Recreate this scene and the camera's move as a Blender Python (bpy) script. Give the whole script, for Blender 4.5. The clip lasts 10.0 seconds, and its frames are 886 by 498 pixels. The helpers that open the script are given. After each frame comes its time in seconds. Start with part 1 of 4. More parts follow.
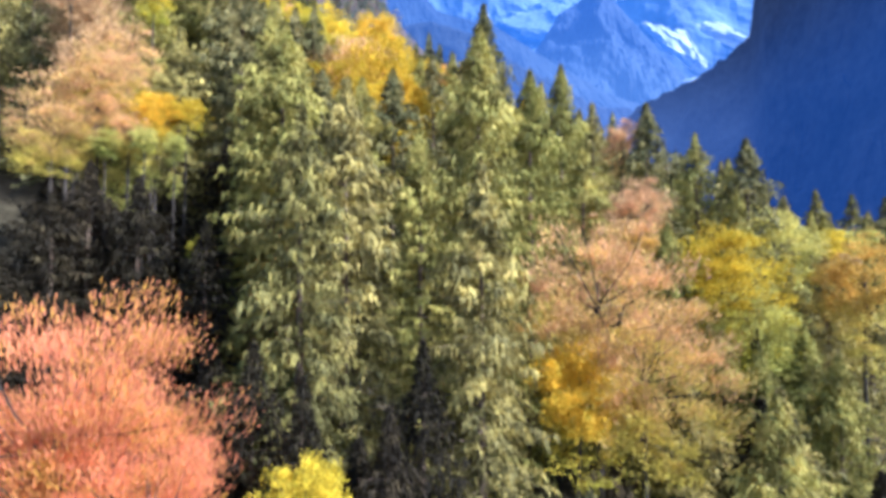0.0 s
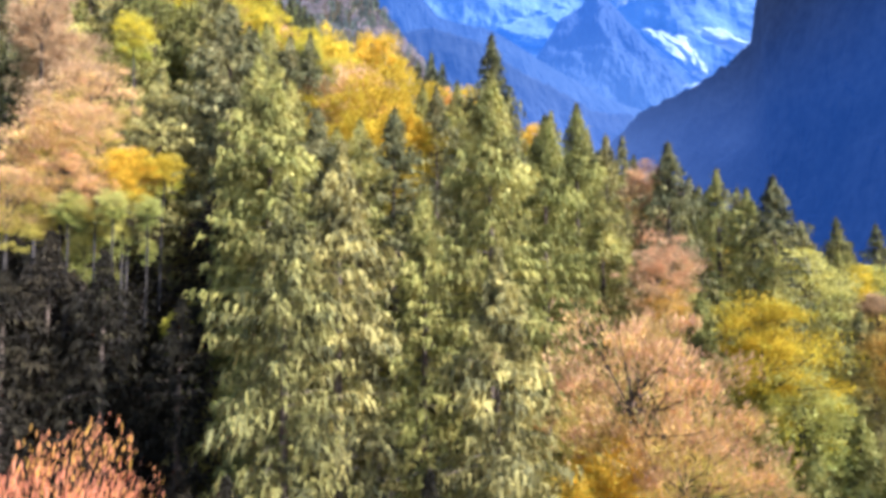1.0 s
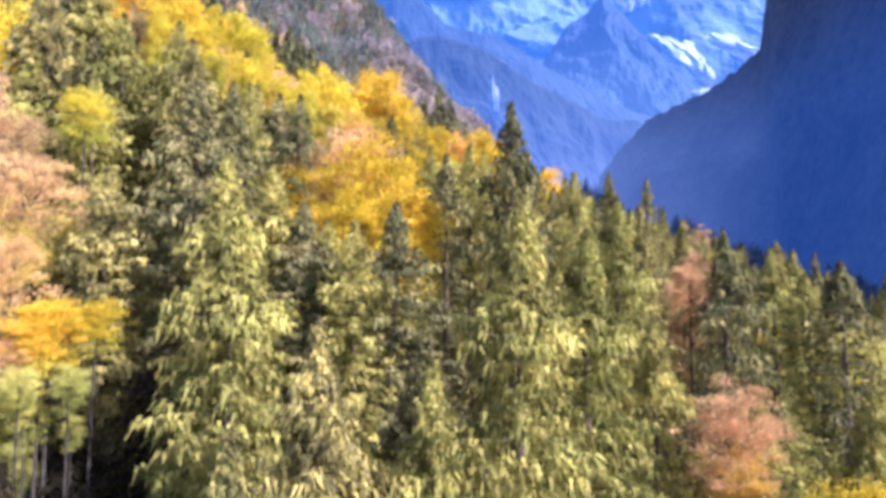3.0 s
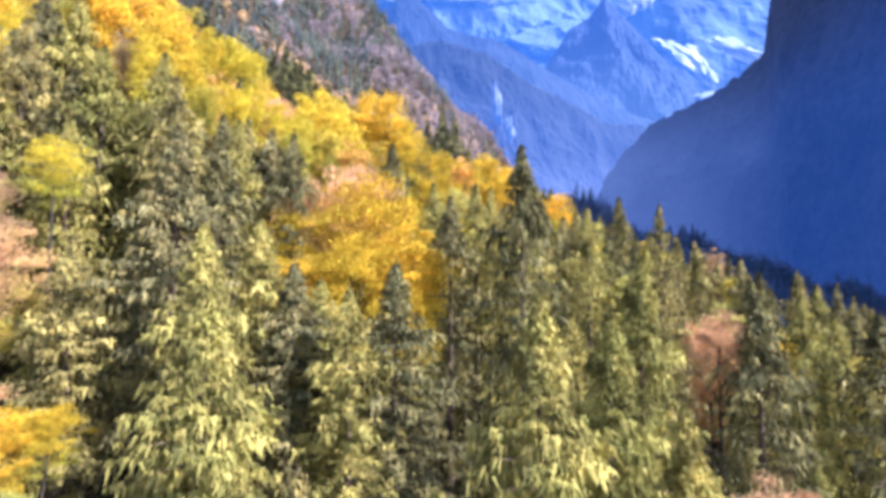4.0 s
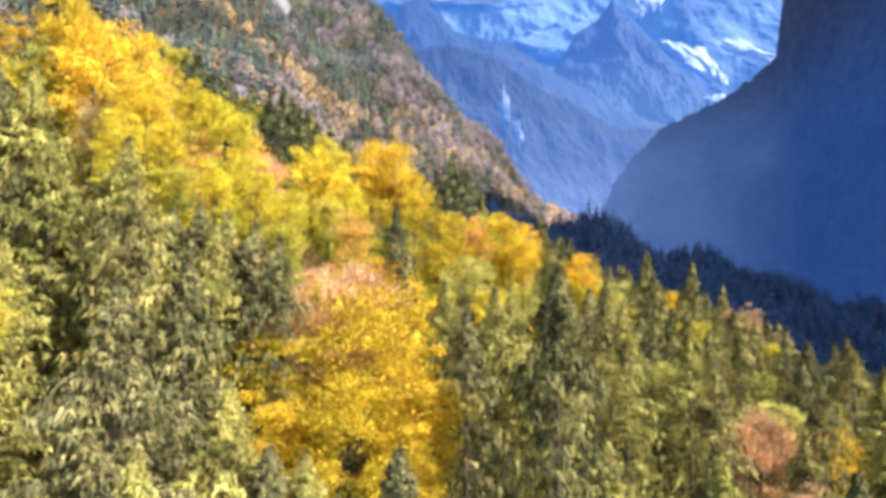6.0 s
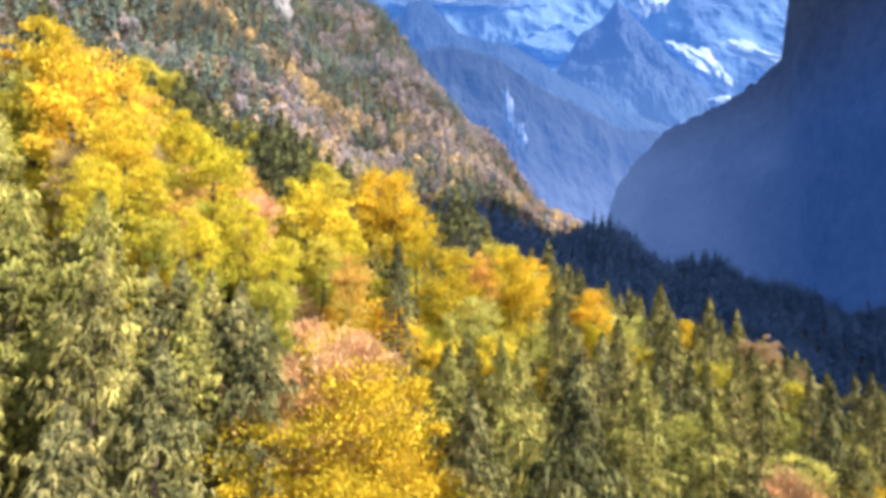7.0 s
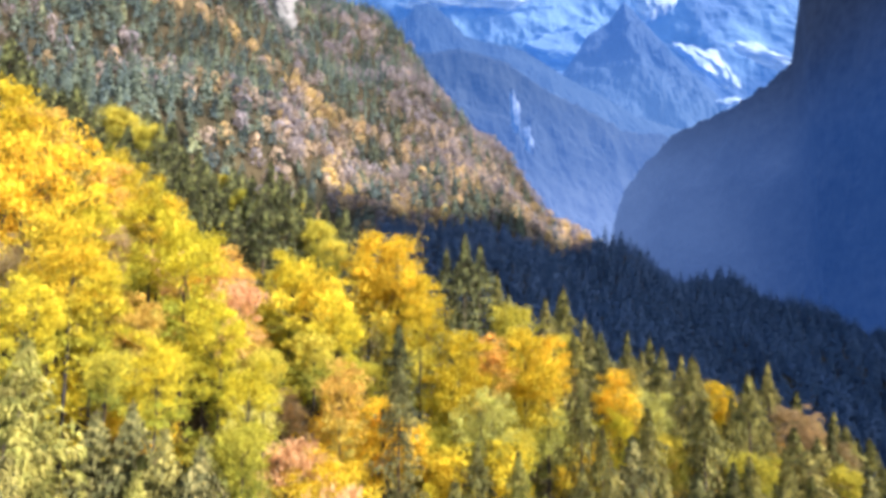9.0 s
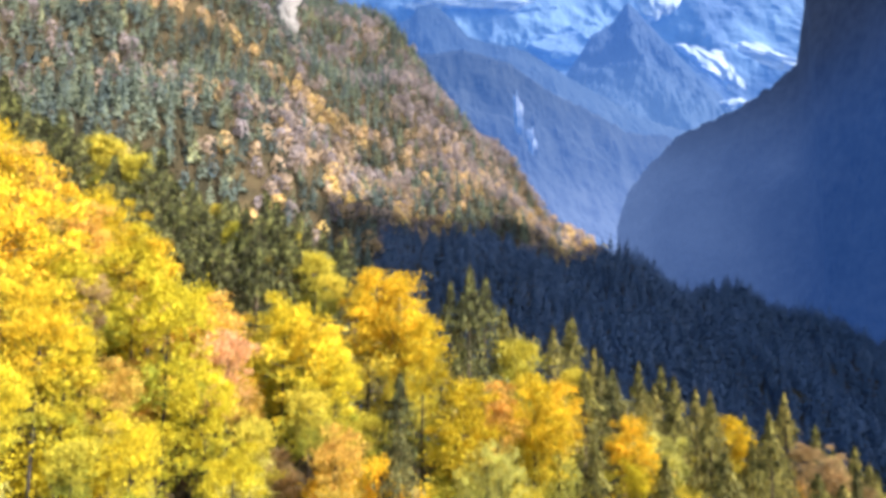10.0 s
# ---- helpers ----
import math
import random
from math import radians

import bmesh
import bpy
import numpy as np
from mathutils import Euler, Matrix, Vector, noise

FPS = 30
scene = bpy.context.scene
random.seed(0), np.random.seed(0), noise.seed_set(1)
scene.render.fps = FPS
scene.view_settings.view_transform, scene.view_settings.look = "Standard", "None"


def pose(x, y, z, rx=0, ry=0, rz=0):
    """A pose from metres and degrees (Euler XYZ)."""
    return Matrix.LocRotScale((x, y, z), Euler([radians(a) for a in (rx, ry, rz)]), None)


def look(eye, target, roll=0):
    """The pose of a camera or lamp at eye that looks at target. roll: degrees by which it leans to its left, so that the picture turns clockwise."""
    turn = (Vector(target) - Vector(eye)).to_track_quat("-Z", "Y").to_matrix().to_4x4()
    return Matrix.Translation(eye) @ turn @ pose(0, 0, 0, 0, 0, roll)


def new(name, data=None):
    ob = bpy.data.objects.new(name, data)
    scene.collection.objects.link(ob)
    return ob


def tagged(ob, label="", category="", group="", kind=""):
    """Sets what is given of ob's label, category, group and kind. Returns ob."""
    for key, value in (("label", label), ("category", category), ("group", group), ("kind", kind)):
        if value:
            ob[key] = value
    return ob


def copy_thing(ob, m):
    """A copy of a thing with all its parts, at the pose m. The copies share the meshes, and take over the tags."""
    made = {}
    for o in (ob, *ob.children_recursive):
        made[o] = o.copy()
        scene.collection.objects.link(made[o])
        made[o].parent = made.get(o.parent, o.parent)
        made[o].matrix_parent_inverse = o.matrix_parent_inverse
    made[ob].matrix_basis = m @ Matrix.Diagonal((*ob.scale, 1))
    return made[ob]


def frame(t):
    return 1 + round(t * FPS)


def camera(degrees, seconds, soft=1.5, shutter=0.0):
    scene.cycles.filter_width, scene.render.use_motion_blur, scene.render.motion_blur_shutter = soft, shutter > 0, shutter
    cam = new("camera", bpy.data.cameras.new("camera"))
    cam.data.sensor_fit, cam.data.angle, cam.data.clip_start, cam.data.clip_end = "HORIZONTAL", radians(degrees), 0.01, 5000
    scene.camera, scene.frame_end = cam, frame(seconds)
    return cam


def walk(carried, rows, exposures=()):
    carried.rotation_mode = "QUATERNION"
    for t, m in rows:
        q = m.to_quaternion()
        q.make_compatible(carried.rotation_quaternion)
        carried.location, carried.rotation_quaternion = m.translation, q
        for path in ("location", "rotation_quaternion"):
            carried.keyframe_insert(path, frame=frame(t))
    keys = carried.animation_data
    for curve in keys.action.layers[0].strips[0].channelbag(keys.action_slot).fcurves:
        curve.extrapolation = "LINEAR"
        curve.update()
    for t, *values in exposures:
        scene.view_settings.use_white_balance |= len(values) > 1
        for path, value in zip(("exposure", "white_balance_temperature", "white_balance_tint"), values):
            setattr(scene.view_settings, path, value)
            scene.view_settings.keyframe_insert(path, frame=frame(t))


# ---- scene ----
cam = camera(79.8, 10.0, soft=4.0)
METRES, EYE, TILT, LEAN, TURN = 50.0, 60.0, 3.0, 0.0, 0.0
ROWS = [
    (0.0, 0.0, 0.0, 0.0, 0.0, 0.0, -0.0),
    (0.5, -0.0028, 0.0339, 0.0362, 0.02, 0.27, -0.02),
    (1.0, -0.0066, 0.0701, 0.0743, 0.1, 0.52, -0.01),
    (1.5, -0.0095, 0.1033, 0.1094, 0.21, 0.72, 0.01),
    (2.0, -0.0106, 0.1359, 0.1452, 0.36, 0.86, 0.01),
    (2.5, -0.0123, 0.1716, 0.1841, 0.58, 0.93, -0.04),
    (4.0, -0.0168, 0.2653, 0.2904, 1.07, 1.47, 0.01),
    (4.5, -0.0197, 0.2992, 0.3313, 1.22, 1.55, -0.08),
    (5.0, -0.0238, 0.3299, 0.3697, 1.43, 1.59, -0.09),
    (5.5, -0.0263, 0.3612, 0.4087, 1.65, 1.62, -0.12),
    (7.0, -0.0311, 0.4575, 0.5302, 2.19, 1.75, -0.26),
    (7.5, -0.0325, 0.488, 0.5689, 2.37, 1.8, -0.29),
    (8.0, -0.0346, 0.5183, 0.6072, 2.52, 1.84, -0.34),
    (8.5, -0.0372, 0.551, 0.6486, 2.67, 1.9, -0.36),
    (9.0, -0.0394, 0.5816, 0.687, 2.81, 1.89, -0.37),
    (9.5, -0.043, 0.6121, 0.726, 2.93, 1.91, -0.46),
    (10.0, -0.0453, 0.6421, 0.7643, 3.1, 1.92, -0.48),
]
walk(cam, [(t, pose(0, 0, EYE, TILT, LEAN, TURN) @ pose(METRES * x, METRES * y, METRES * z, 90 + pitch, roll, yaw)) for t, x, y, z, yaw, pitch, roll in ROWS],
     [(0.0, 1.18, 5250, 18), (1.0, 1.23, 5350, 20), (2.5, 1.29, 5550, 29), (4.5, 1.22, 5500, 30), (5.5, 1.18, 5950, 19), (7.0, 1.12, 6300, 12), (9.5, 1.12, 6250, 11), (10.0, 1.12, 6600, 10)])

# ---- light ----
SUN_AZ, SUN_EL = 115.0, 36.0          # degrees clockwise from +y, degrees above the horizon
sun_to = Vector((math.sin(radians(SUN_AZ)) * math.cos(radians(SUN_EL)), math.cos(radians(SUN_AZ)) * math.cos(radians(SUN_EL)), math.sin(radians(SUN_EL))))
sun_data = bpy.data.lights.new("sun", "SUN")
sun_data.energy, sun_data.angle, sun_data.color = 5.0, radians(0.5), (1.0, 0.95, 0.86)
sun = new("sun", sun_data)
sun.matrix_world = look((200, -200, 900), Vector((200, -200, 900)) - sun_to)
world = bpy.data.worlds.new("sky")
scene.world = world
world.use_nodes = True
sky = world.node_tree.nodes.new("ShaderNodeTexSky")
sky.sky_type, sky.sun_disc = "NISHITA", False
sky.sun_elevation, sky.sun_rotation = radians(SUN_EL), radians(SUN_AZ)
world.node_tree.links.new(sky.outputs[0], world.node_tree.nodes["Background"].inputs[0])
world.node_tree.nodes["Background"].inputs[1].default_value = 0.15


# ---- materials ----
def material(name):
    m = bpy.data.materials.new(name)
    m.use_nodes = True
    nt = m.node_tree
    bsdf = nt.nodes["Principled BSDF"]
    bsdf.inputs["Specular IOR Level"].default_value = 0.12
    return m, nt, bsdf


def noise_node(nt, scale, detail=4.0, coords="Object"):
    tc = nt.nodes.new("ShaderNodeTexCoord")
    n = nt.nodes.new("ShaderNodeTexNoise")
    n.inputs["Scale"].default_value, n.inputs["Detail"].default_value = scale, detail
    nt.links.new(tc.outputs[coords], n.inputs["Vector"])
    return n


def ramp_node(nt, fac, stops):
    r = nt.nodes.new("ShaderNodeValToRGB")
    els = r.color_ramp.elements
    while len(els) < len(stops):
        els.new(0.5)
    for e, (p, c) in zip(els, stops):
        e.position, e.color = p, (*c, 1)
    nt.links.new(fac, r.inputs[0])
    return r


def mix_node(nt, fac, a, b, mode="MIX"):
    m = nt.nodes.new("ShaderNodeMix")
    m.data_type, m.blend_type = "RGBA", mode
    if isinstance(fac, float):
        m.inputs[0].default_value = fac
    else:
        nt.links.new(fac, m.inputs[0])
    for sock, v in ((m.inputs[6], a), (m.inputs[7], b)):
        if isinstance(v, tuple):
            sock.default_value = (*v, 1)
        else:
            nt.links.new(v, sock)
    return m.outputs[2]


def leaf_material(name, stops, top=None, thin=0.3, swing=0.25, patch=0.6, own=0.0, cut=0.98, low=0.55, under=None, green=0.62):
    """Leaves or needles: every leaf takes its own shade, every tree its own cast; top: the colour of the upper crown, under: of leaves not yet turned, low in it.
    own: how much of the shade comes from the attribute of the branch or tree that the leaf belongs to."""
    m, nt, bsdf = material(name)
    geo = nt.nodes.new("ShaderNodeNewGeometry")
    info = nt.nodes.new("ShaderNodeObjectInfo")
    lot = geo.outputs["Random Per Island"]
    if own:
        tint = nt.nodes.new("ShaderNodeAttribute")
        tint.attribute_name = "tint"
        share = nt.nodes.new("ShaderNodeMix")
        share.inputs[0].default_value = own
        nt.links.new(lot, share.inputs[2])
        nt.links.new(tint.outputs["Fac"], share.inputs[3])
        lot = share.outputs[0]
    col = ramp_node(nt, lot, stops).outputs[0]
    clump = noise_node(nt, patch, 3.0)
    if top:
        tc = nt.nodes.new("ShaderNodeTexCoord")
        sep = nt.nodes.new("ShaderNodeSeparateXYZ")
        nt.links.new(tc.outputs["Generated"], sep.inputs[0])
        add = nt.nodes.new("ShaderNodeMath")
        add.operation = "ADD"
        nt.links.new(sep.outputs[2], add.inputs[0])
        nt.links.new(clump.outputs[0], add.inputs[1])
        step = ramp_node(nt, add.outputs[0], [(cut, (0, 0, 0)), (cut + 0.12, (1, 1, 1))])
        col = mix_node(nt, step.outputs[0], col, top)
    if under:
        tc = nt.nodes.new("ShaderNodeTexCoord")
        sep = nt.nodes.new("ShaderNodeSeparateXYZ")
        nt.links.new(tc.outputs["Generated"], sep.inputs[0])
        spread = noise_node(nt, 0.7, 4.0)
        add = nt.nodes.new("ShaderNodeMath")
        add.operation = "MULTIPLY_ADD"
        nt.links.new(spread.outputs[0], add.inputs[0])
        add.inputs[1].default_value = 1.5
        nt.links.new(sep.outputs[2], add.inputs[2])
        full = green + 0.75
        turned = ramp_node(nt, add.outputs[0], [(0.0, (0, 0, 0)), (1.0, (1, 1, 1))])
        scaled = nt.nodes.new("ShaderNodeMapRange")
        scaled.inputs[1].default_value, scaled.inputs[2].default_value = full - 0.2, full + 0.2
        nt.links.new(add.outputs[0], scaled.inputs[0])
        nt.links.new(scaled.outputs[0], turned.inputs[0])
        col = mix_node(nt, turned.outputs[0], under, col)
    # random clumps darkened to paint in the shaded gaps of a crown
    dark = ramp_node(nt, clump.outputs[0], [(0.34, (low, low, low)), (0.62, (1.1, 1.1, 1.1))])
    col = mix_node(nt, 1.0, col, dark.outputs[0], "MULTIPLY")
    hsv = nt.nodes.new("ShaderNodeHueSaturation")
    rng = nt.nodes.new("ShaderNodeMapRange")
    rng.inputs[3].default_value, rng.inputs[4].default_value = 1 - swing, 1 + swing
    nt.links.new(info.outputs["Random"], rng.inputs[0])
    nt.links.new(rng.outputs[0], hsv.inputs["Value"])
    hue = nt.nodes.new("ShaderNodeMapRange")
    hue.inputs[3].default_value, hue.inputs[4].default_value = 0.5 + 0.03 * min(swing, 0.2), 0.5 - 0.055 * min(swing, 0.2)
    nt.links.new(info.outputs["Random"], hue.inputs[0])
    nt.links.new(hue.outputs[0], hsv.inputs["Hue"])
    nt.links.new(col, hsv.inputs["Color"])
    out = nt.nodes["Material Output"]
    nt.links.new(hsv.outputs[0], bsdf.inputs["Base Color"])
    bsdf.inputs["Roughness"].default_value = 0.75
    trans = nt.nodes.new("ShaderNodeBsdfTranslucent")
    nt.links.new(hsv.outputs[0], trans.inputs[0])
    mixs = nt.nodes.new("ShaderNodeMixShader")
    mixs.inputs[0].default_value = thin
    nt.links.new(bsdf.outputs[0], mixs.inputs[1])
    nt.links.new(trans.outputs[0], mixs.inputs[2])
    nt.links.new(mixs.outputs[0], out.inputs[0])
    return m


def surface_material(name, scale, stops, fine=None, bump=0.3, rough=0.9, glow=None, thicken=()):
    """Stone, earth or bark: two scales of variation and relief. glow: colour and strength of the haze painted on a far
    backdrop as emission, thicken: rows of an axis, from, to and the colour that this painted haze takes there, denser
    with distance and depth.
    """
    m, nt, bsdf = material(name)
    big = noise_node(nt, scale, 8.0)
    big.inputs["Roughness"].default_value = 0.62
    col = ramp_node(nt, big.outputs[0], stops).outputs[0]
    small = noise_node(nt, fine or scale * 9, 6.0)
    grain = ramp_node(nt, small.outputs[0], [(0.3, (0.7, 0.7, 0.7)), (0.7, (1.2, 1.2, 1.2))])
    col = mix_node(nt, 1.0, col, grain.outputs[0], "MULTIPLY")
    nt.links.new(col, bsdf.inputs["Base Color"])
    bsdf.inputs["Roughness"].default_value = rough
    b = nt.nodes.new("ShaderNodeBump")
    b.inputs["Strength"].default_value = bump
    b.inputs["Distance"].default_value = 1.0 / scale * 0.05
    nt.links.new(small.outputs[0], b.inputs["Height"])
    nt.links.new(b.outputs[0], bsdf.inputs["Normal"])
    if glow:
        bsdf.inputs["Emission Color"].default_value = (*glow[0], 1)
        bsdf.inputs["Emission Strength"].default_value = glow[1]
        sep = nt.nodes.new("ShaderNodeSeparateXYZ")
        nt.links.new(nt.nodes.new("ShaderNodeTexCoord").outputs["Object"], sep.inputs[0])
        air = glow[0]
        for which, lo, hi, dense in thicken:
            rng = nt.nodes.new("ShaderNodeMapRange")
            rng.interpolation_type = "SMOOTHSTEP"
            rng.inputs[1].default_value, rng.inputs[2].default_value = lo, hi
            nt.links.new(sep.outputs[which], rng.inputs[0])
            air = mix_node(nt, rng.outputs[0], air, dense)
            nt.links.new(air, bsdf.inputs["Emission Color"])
    return m


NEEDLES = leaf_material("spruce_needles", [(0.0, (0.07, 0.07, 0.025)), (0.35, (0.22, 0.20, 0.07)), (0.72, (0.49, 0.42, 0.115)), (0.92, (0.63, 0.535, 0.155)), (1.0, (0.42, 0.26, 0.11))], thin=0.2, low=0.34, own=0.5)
# lighter copy of the needles, with sunlight put into the colour
NEEDLES_SUNLIT = leaf_material("pale_spruce_needles", [(0.0, (0.09, 0.09, 0.03)), (0.3, (0.34, 0.33, 0.08)), (0.7, (0.53, 0.46, 0.115)), (1.0, (0.69, 0.585, 0.175))], thin=0.2, low=0.34, own=0.5)
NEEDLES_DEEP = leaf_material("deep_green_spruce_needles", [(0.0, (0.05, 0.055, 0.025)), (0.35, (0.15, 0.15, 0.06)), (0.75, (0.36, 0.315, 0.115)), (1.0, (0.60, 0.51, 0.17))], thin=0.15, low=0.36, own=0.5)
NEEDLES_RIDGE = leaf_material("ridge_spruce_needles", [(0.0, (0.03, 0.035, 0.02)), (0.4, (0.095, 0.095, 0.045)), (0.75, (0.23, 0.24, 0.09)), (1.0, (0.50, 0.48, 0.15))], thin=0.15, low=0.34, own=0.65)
# near-black needles: the dark of shade put into their colour
NEEDLES_SHADE_BLACK = leaf_material("dark_spruce_needles", [(0.0, (0.011, 0.009, 0.006)), (0.6, (0.032, 0.026, 0.014)), (1.0, (0.08, 0.064, 0.028))], thin=0.1, own=0.4)
# blue-grey end of the ramp paints haze into the hillside spruces
NEEDLES_FAR = leaf_material("far_spruce_needles_haze_toned", [(0.0, (0.065, 0.09, 0.11)), (0.4, (0.115, 0.145, 0.13)), (0.75, (0.20, 0.23, 0.15)), (1.0, (0.40, 0.39, 0.18))], thin=0.1, patch=0.035, own=0.75)
# bluish copy of the needles: the spur's haze and shade put into colour
NEEDLES_HAZED = leaf_material("spur_needles_haze_blue", [(0.0, (0.062, 0.10, 0.175)), (0.5, (0.078, 0.12, 0.20)), (1.0, (0.098, 0.14, 0.22))], thin=0.1, swing=0.05, patch=0.035, own=0.8, low=0.85)
LEAVES = {
    "gold": leaf_material("gold_leaves", [(0.0, (0.62, 0.38, 0.03)), (0.4, (0.83, 0.565, 0.035)), (0.85, (0.86, 0.66, 0.05)), (1.0, (0.60, 0.56, 0.08))], swing=0.18, own=0.4, under=(0.58, 0.54, 0.07), green=0.32),
    "yellow": leaf_material("yellow_leaves", [(0.0, (0.55, 0.44, 0.03)), (0.5, (0.85, 0.68, 0.045)), (0.9, (0.82, 0.69, 0.07)), (1.0, (0.50, 0.50, 0.08))], swing=0.18, own=0.4, under=(0.48, 0.50, 0.07), green=0.36),
    "lime": leaf_material("yellow_green_leaves", [(0.0, (0.30, 0.29, 0.04)), (0.5, (0.66, 0.57, 0.07)), (0.85, (0.80, 0.67, 0.09)), (1.0, (0.80, 0.66, 0.10))], swing=0.2, own=0.4, under=(0.28, 0.30, 0.05), green=0.4),
    "orange": leaf_material("orange_leaves", [(0.0, (0.60, 0.34, 0.07)), (0.5, (0.84, 0.53, 0.11)), (1.0, (0.86, 0.64, 0.13))], swing=0.18, own=0.4, under=(0.62, 0.52, 0.10), green=0.4),
    "salmon": leaf_material("salmon_leaves", [(0.0, (0.62, 0.34, 0.17)), (0.5, (0.84, 0.50, 0.25)), (1.0, (0.87, 0.64, 0.32))], swing=0.1, own=0.4, under=(0.86, 0.56, 0.18), green=0.3, low=0.65),
    "salmon_gold": leaf_material("gold_leaves_with_salmon_top", [(0.0, (0.74, 0.24, 0.08)), (0.4, (0.85, 0.31, 0.17)), (0.7, (0.86, 0.36, 0.13)), (1.0, (0.88, 0.50, 0.07))], top=(0.85, 0.32, 0.21), swing=0.05, cut=1.0, own=0.4, under=(0.88, 0.54, 0.07), green=0.32, low=0.65),
    "peach_gold": leaf_material("gold_leaves_with_peach_top", [(0.0, (0.56, 0.30, 0.10)), (0.35, (0.80, 0.47, 0.25)), (0.7, (0.84, 0.55, 0.18)), (1.0, (0.86, 0.64, 0.16))], top=(0.84, 0.45, 0.28), swing=0.08, cut=1.0, own=0.4, under=(0.70, 0.58, 0.10), green=0.42),
    "olive": leaf_material("olive_leaves", [(0.0, (0.20, 0.20, 0.04)), (0.5, (0.39, 0.41, 0.09)), (0.9, (0.60, 0.58, 0.15)), (1.0, (0.78, 0.62, 0.16))], top=(0.66, 0.62, 0.16), swing=0.2, own=0.4),
    "brown": leaf_material("brown_leaves", [(0.0, (0.34, 0.23, 0.11)), (0.5, (0.56, 0.39, 0.18)), (1.0, (0.70, 0.51, 0.25))], own=0.4),
}
# mauve greys at the low end are haze painted as leaf colour
WOODS_LEAVES = leaf_material("autumn_leaves_with_haze_mauve", [(0.0, (0.21, 0.18, 0.21)), (0.3, (0.29, 0.235, 0.22)), (0.55, (0.42, 0.31, 0.205)), (0.75, (0.60, 0.42, 0.18)), (0.9, (0.78, 0.58, 0.16)), (1.0, (0.50, 0.50, 0.16))], thin=0.12, patch=0.03, own=0.85)
BARK = surface_material("spruce_bark", 2.0, [(0.3, (0.07, 0.05, 0.035)), (0.7, (0.19, 0.14, 0.10))], fine=14)
PALE_BARK = surface_material("pale_beech_bark", 1.6, [(0.3, (0.035, 0.03, 0.026)), (0.7, (0.09, 0.075, 0.06))], fine=12)
EARTH = surface_material("forest_floor", 0.06, [(0.25, (0.022, 0.02, 0.012)), (0.45, (0.05, 0.042, 0.024)), (0.6, (0.085, 0.062, 0.034)), (0.8, (0.11, 0.095, 0.042))], fine=0.9, bump=0.8)


def mountain_material(name, scale, rock, snow=None, snow_from=0.5, glow=None, thicken=()):
    m = surface_material(name, scale, [(0.3, rock[0]), (0.7, rock[1])], glow=glow, bump=0.6, thicken=thicken)
    if snow:
        nt = m.node_tree
        bsdf = nt.nodes["Principled BSDF"]
        old = bsdf.inputs["Base Color"].links[0].from_socket
        n = noise_node(nt, scale * 0.9, 7.0)
        n.inputs["Roughness"].default_value = 0.56
        n.inputs["Distortion"].default_value = 0.6
        step = ramp_node(nt, n.outputs[0], [(snow_from, (0, 0, 0)), (snow_from + 0.12, (1, 1, 1))])
        nt.links.new(mix_node(nt, step.outputs[0], old, snow), bsdf.inputs["Base Color"])
    return m


# haze on the distant surfaces is painted: they emit it, their bases are dulled
HAZE_GLOW = (0.05, 0.17, 0.52)
SNOW = surface_material("sunlit_snow_with_haze_glow", 0.01, [(0.3, (0.22, 0.28, 0.36)), (0.7, (0.42, 0.48, 0.55))], bump=0.4, glow=(HAZE_GLOW, 0.38))
# snow colour here is dark blue, with the mountain's shade painted in
SNOW_ROCK = mountain_material("snowy_rock_with_haze_glow", 0.0011, ((0.03, 0.05, 0.09), (0.06, 0.09, 0.15)), (0.085, 0.135, 0.20), 0.47, (HAZE_GLOW, 0.46))
PEAK_ROCK = mountain_material("bare_peak_rock_with_haze_glow", 0.003, ((0.012, 0.025, 0.045), (0.03, 0.045, 0.07)), (0.2, 0.3, 0.4), 0.74, ((0.040, 0.115, 0.36), 0.62), [(2, 1900, 1100, (0.075, 0.17, 0.42))])
RIDGE_WOOD = mountain_material("wooded_ridge_with_haze_glow", 0.006, ((0.010, 0.018, 0.028), (0.022, 0.032, 0.042)), glow=((0.024, 0.070, 0.215), 1.0), thicken=[(2, 1350, 800, (0.048, 0.105, 0.265))])
CLIFF_WOOD = mountain_material("wooded_cliff_with_haze_glow", 0.008, ((0.010, 0.016, 0.022), (0.028, 0.036, 0.042)), glow=((0.017, 0.052, 0.165), 1.0), thicken=[(2, 820, 520, (0.034, 0.078, 0.22)), (2, 560, 280, (0.085, 0.140, 0.31))])
WALL_ROCK = mountain_material("shaded_wall_rock_with_haze_glow", 0.006, ((0.015, 0.02, 0.025), (0.07, 0.072, 0.078)), glow=((0.006, 0.022, 0.084), 1.0), thicken=[(1, 960, 1500, (0.052, 0.088, 0.195)), (2, 360, 640, (0.005, 0.009, 0.026))])
PALE_ROCK = surface_material("pale_limestone", 0.12, [(0.3, (0.16, 0.15, 0.15)), (0.7, (0.40, 0.37, 0.36))], fine=1.0, bump=0.8)
FALLS = surface_material("falling_water_with_haze_glow", 0.03, [(0.3, (0.06, 0.08, 0.12)), (0.7, (0.20, 0.22, 0.26))], glow=(HAZE_GLOW, 0.45))


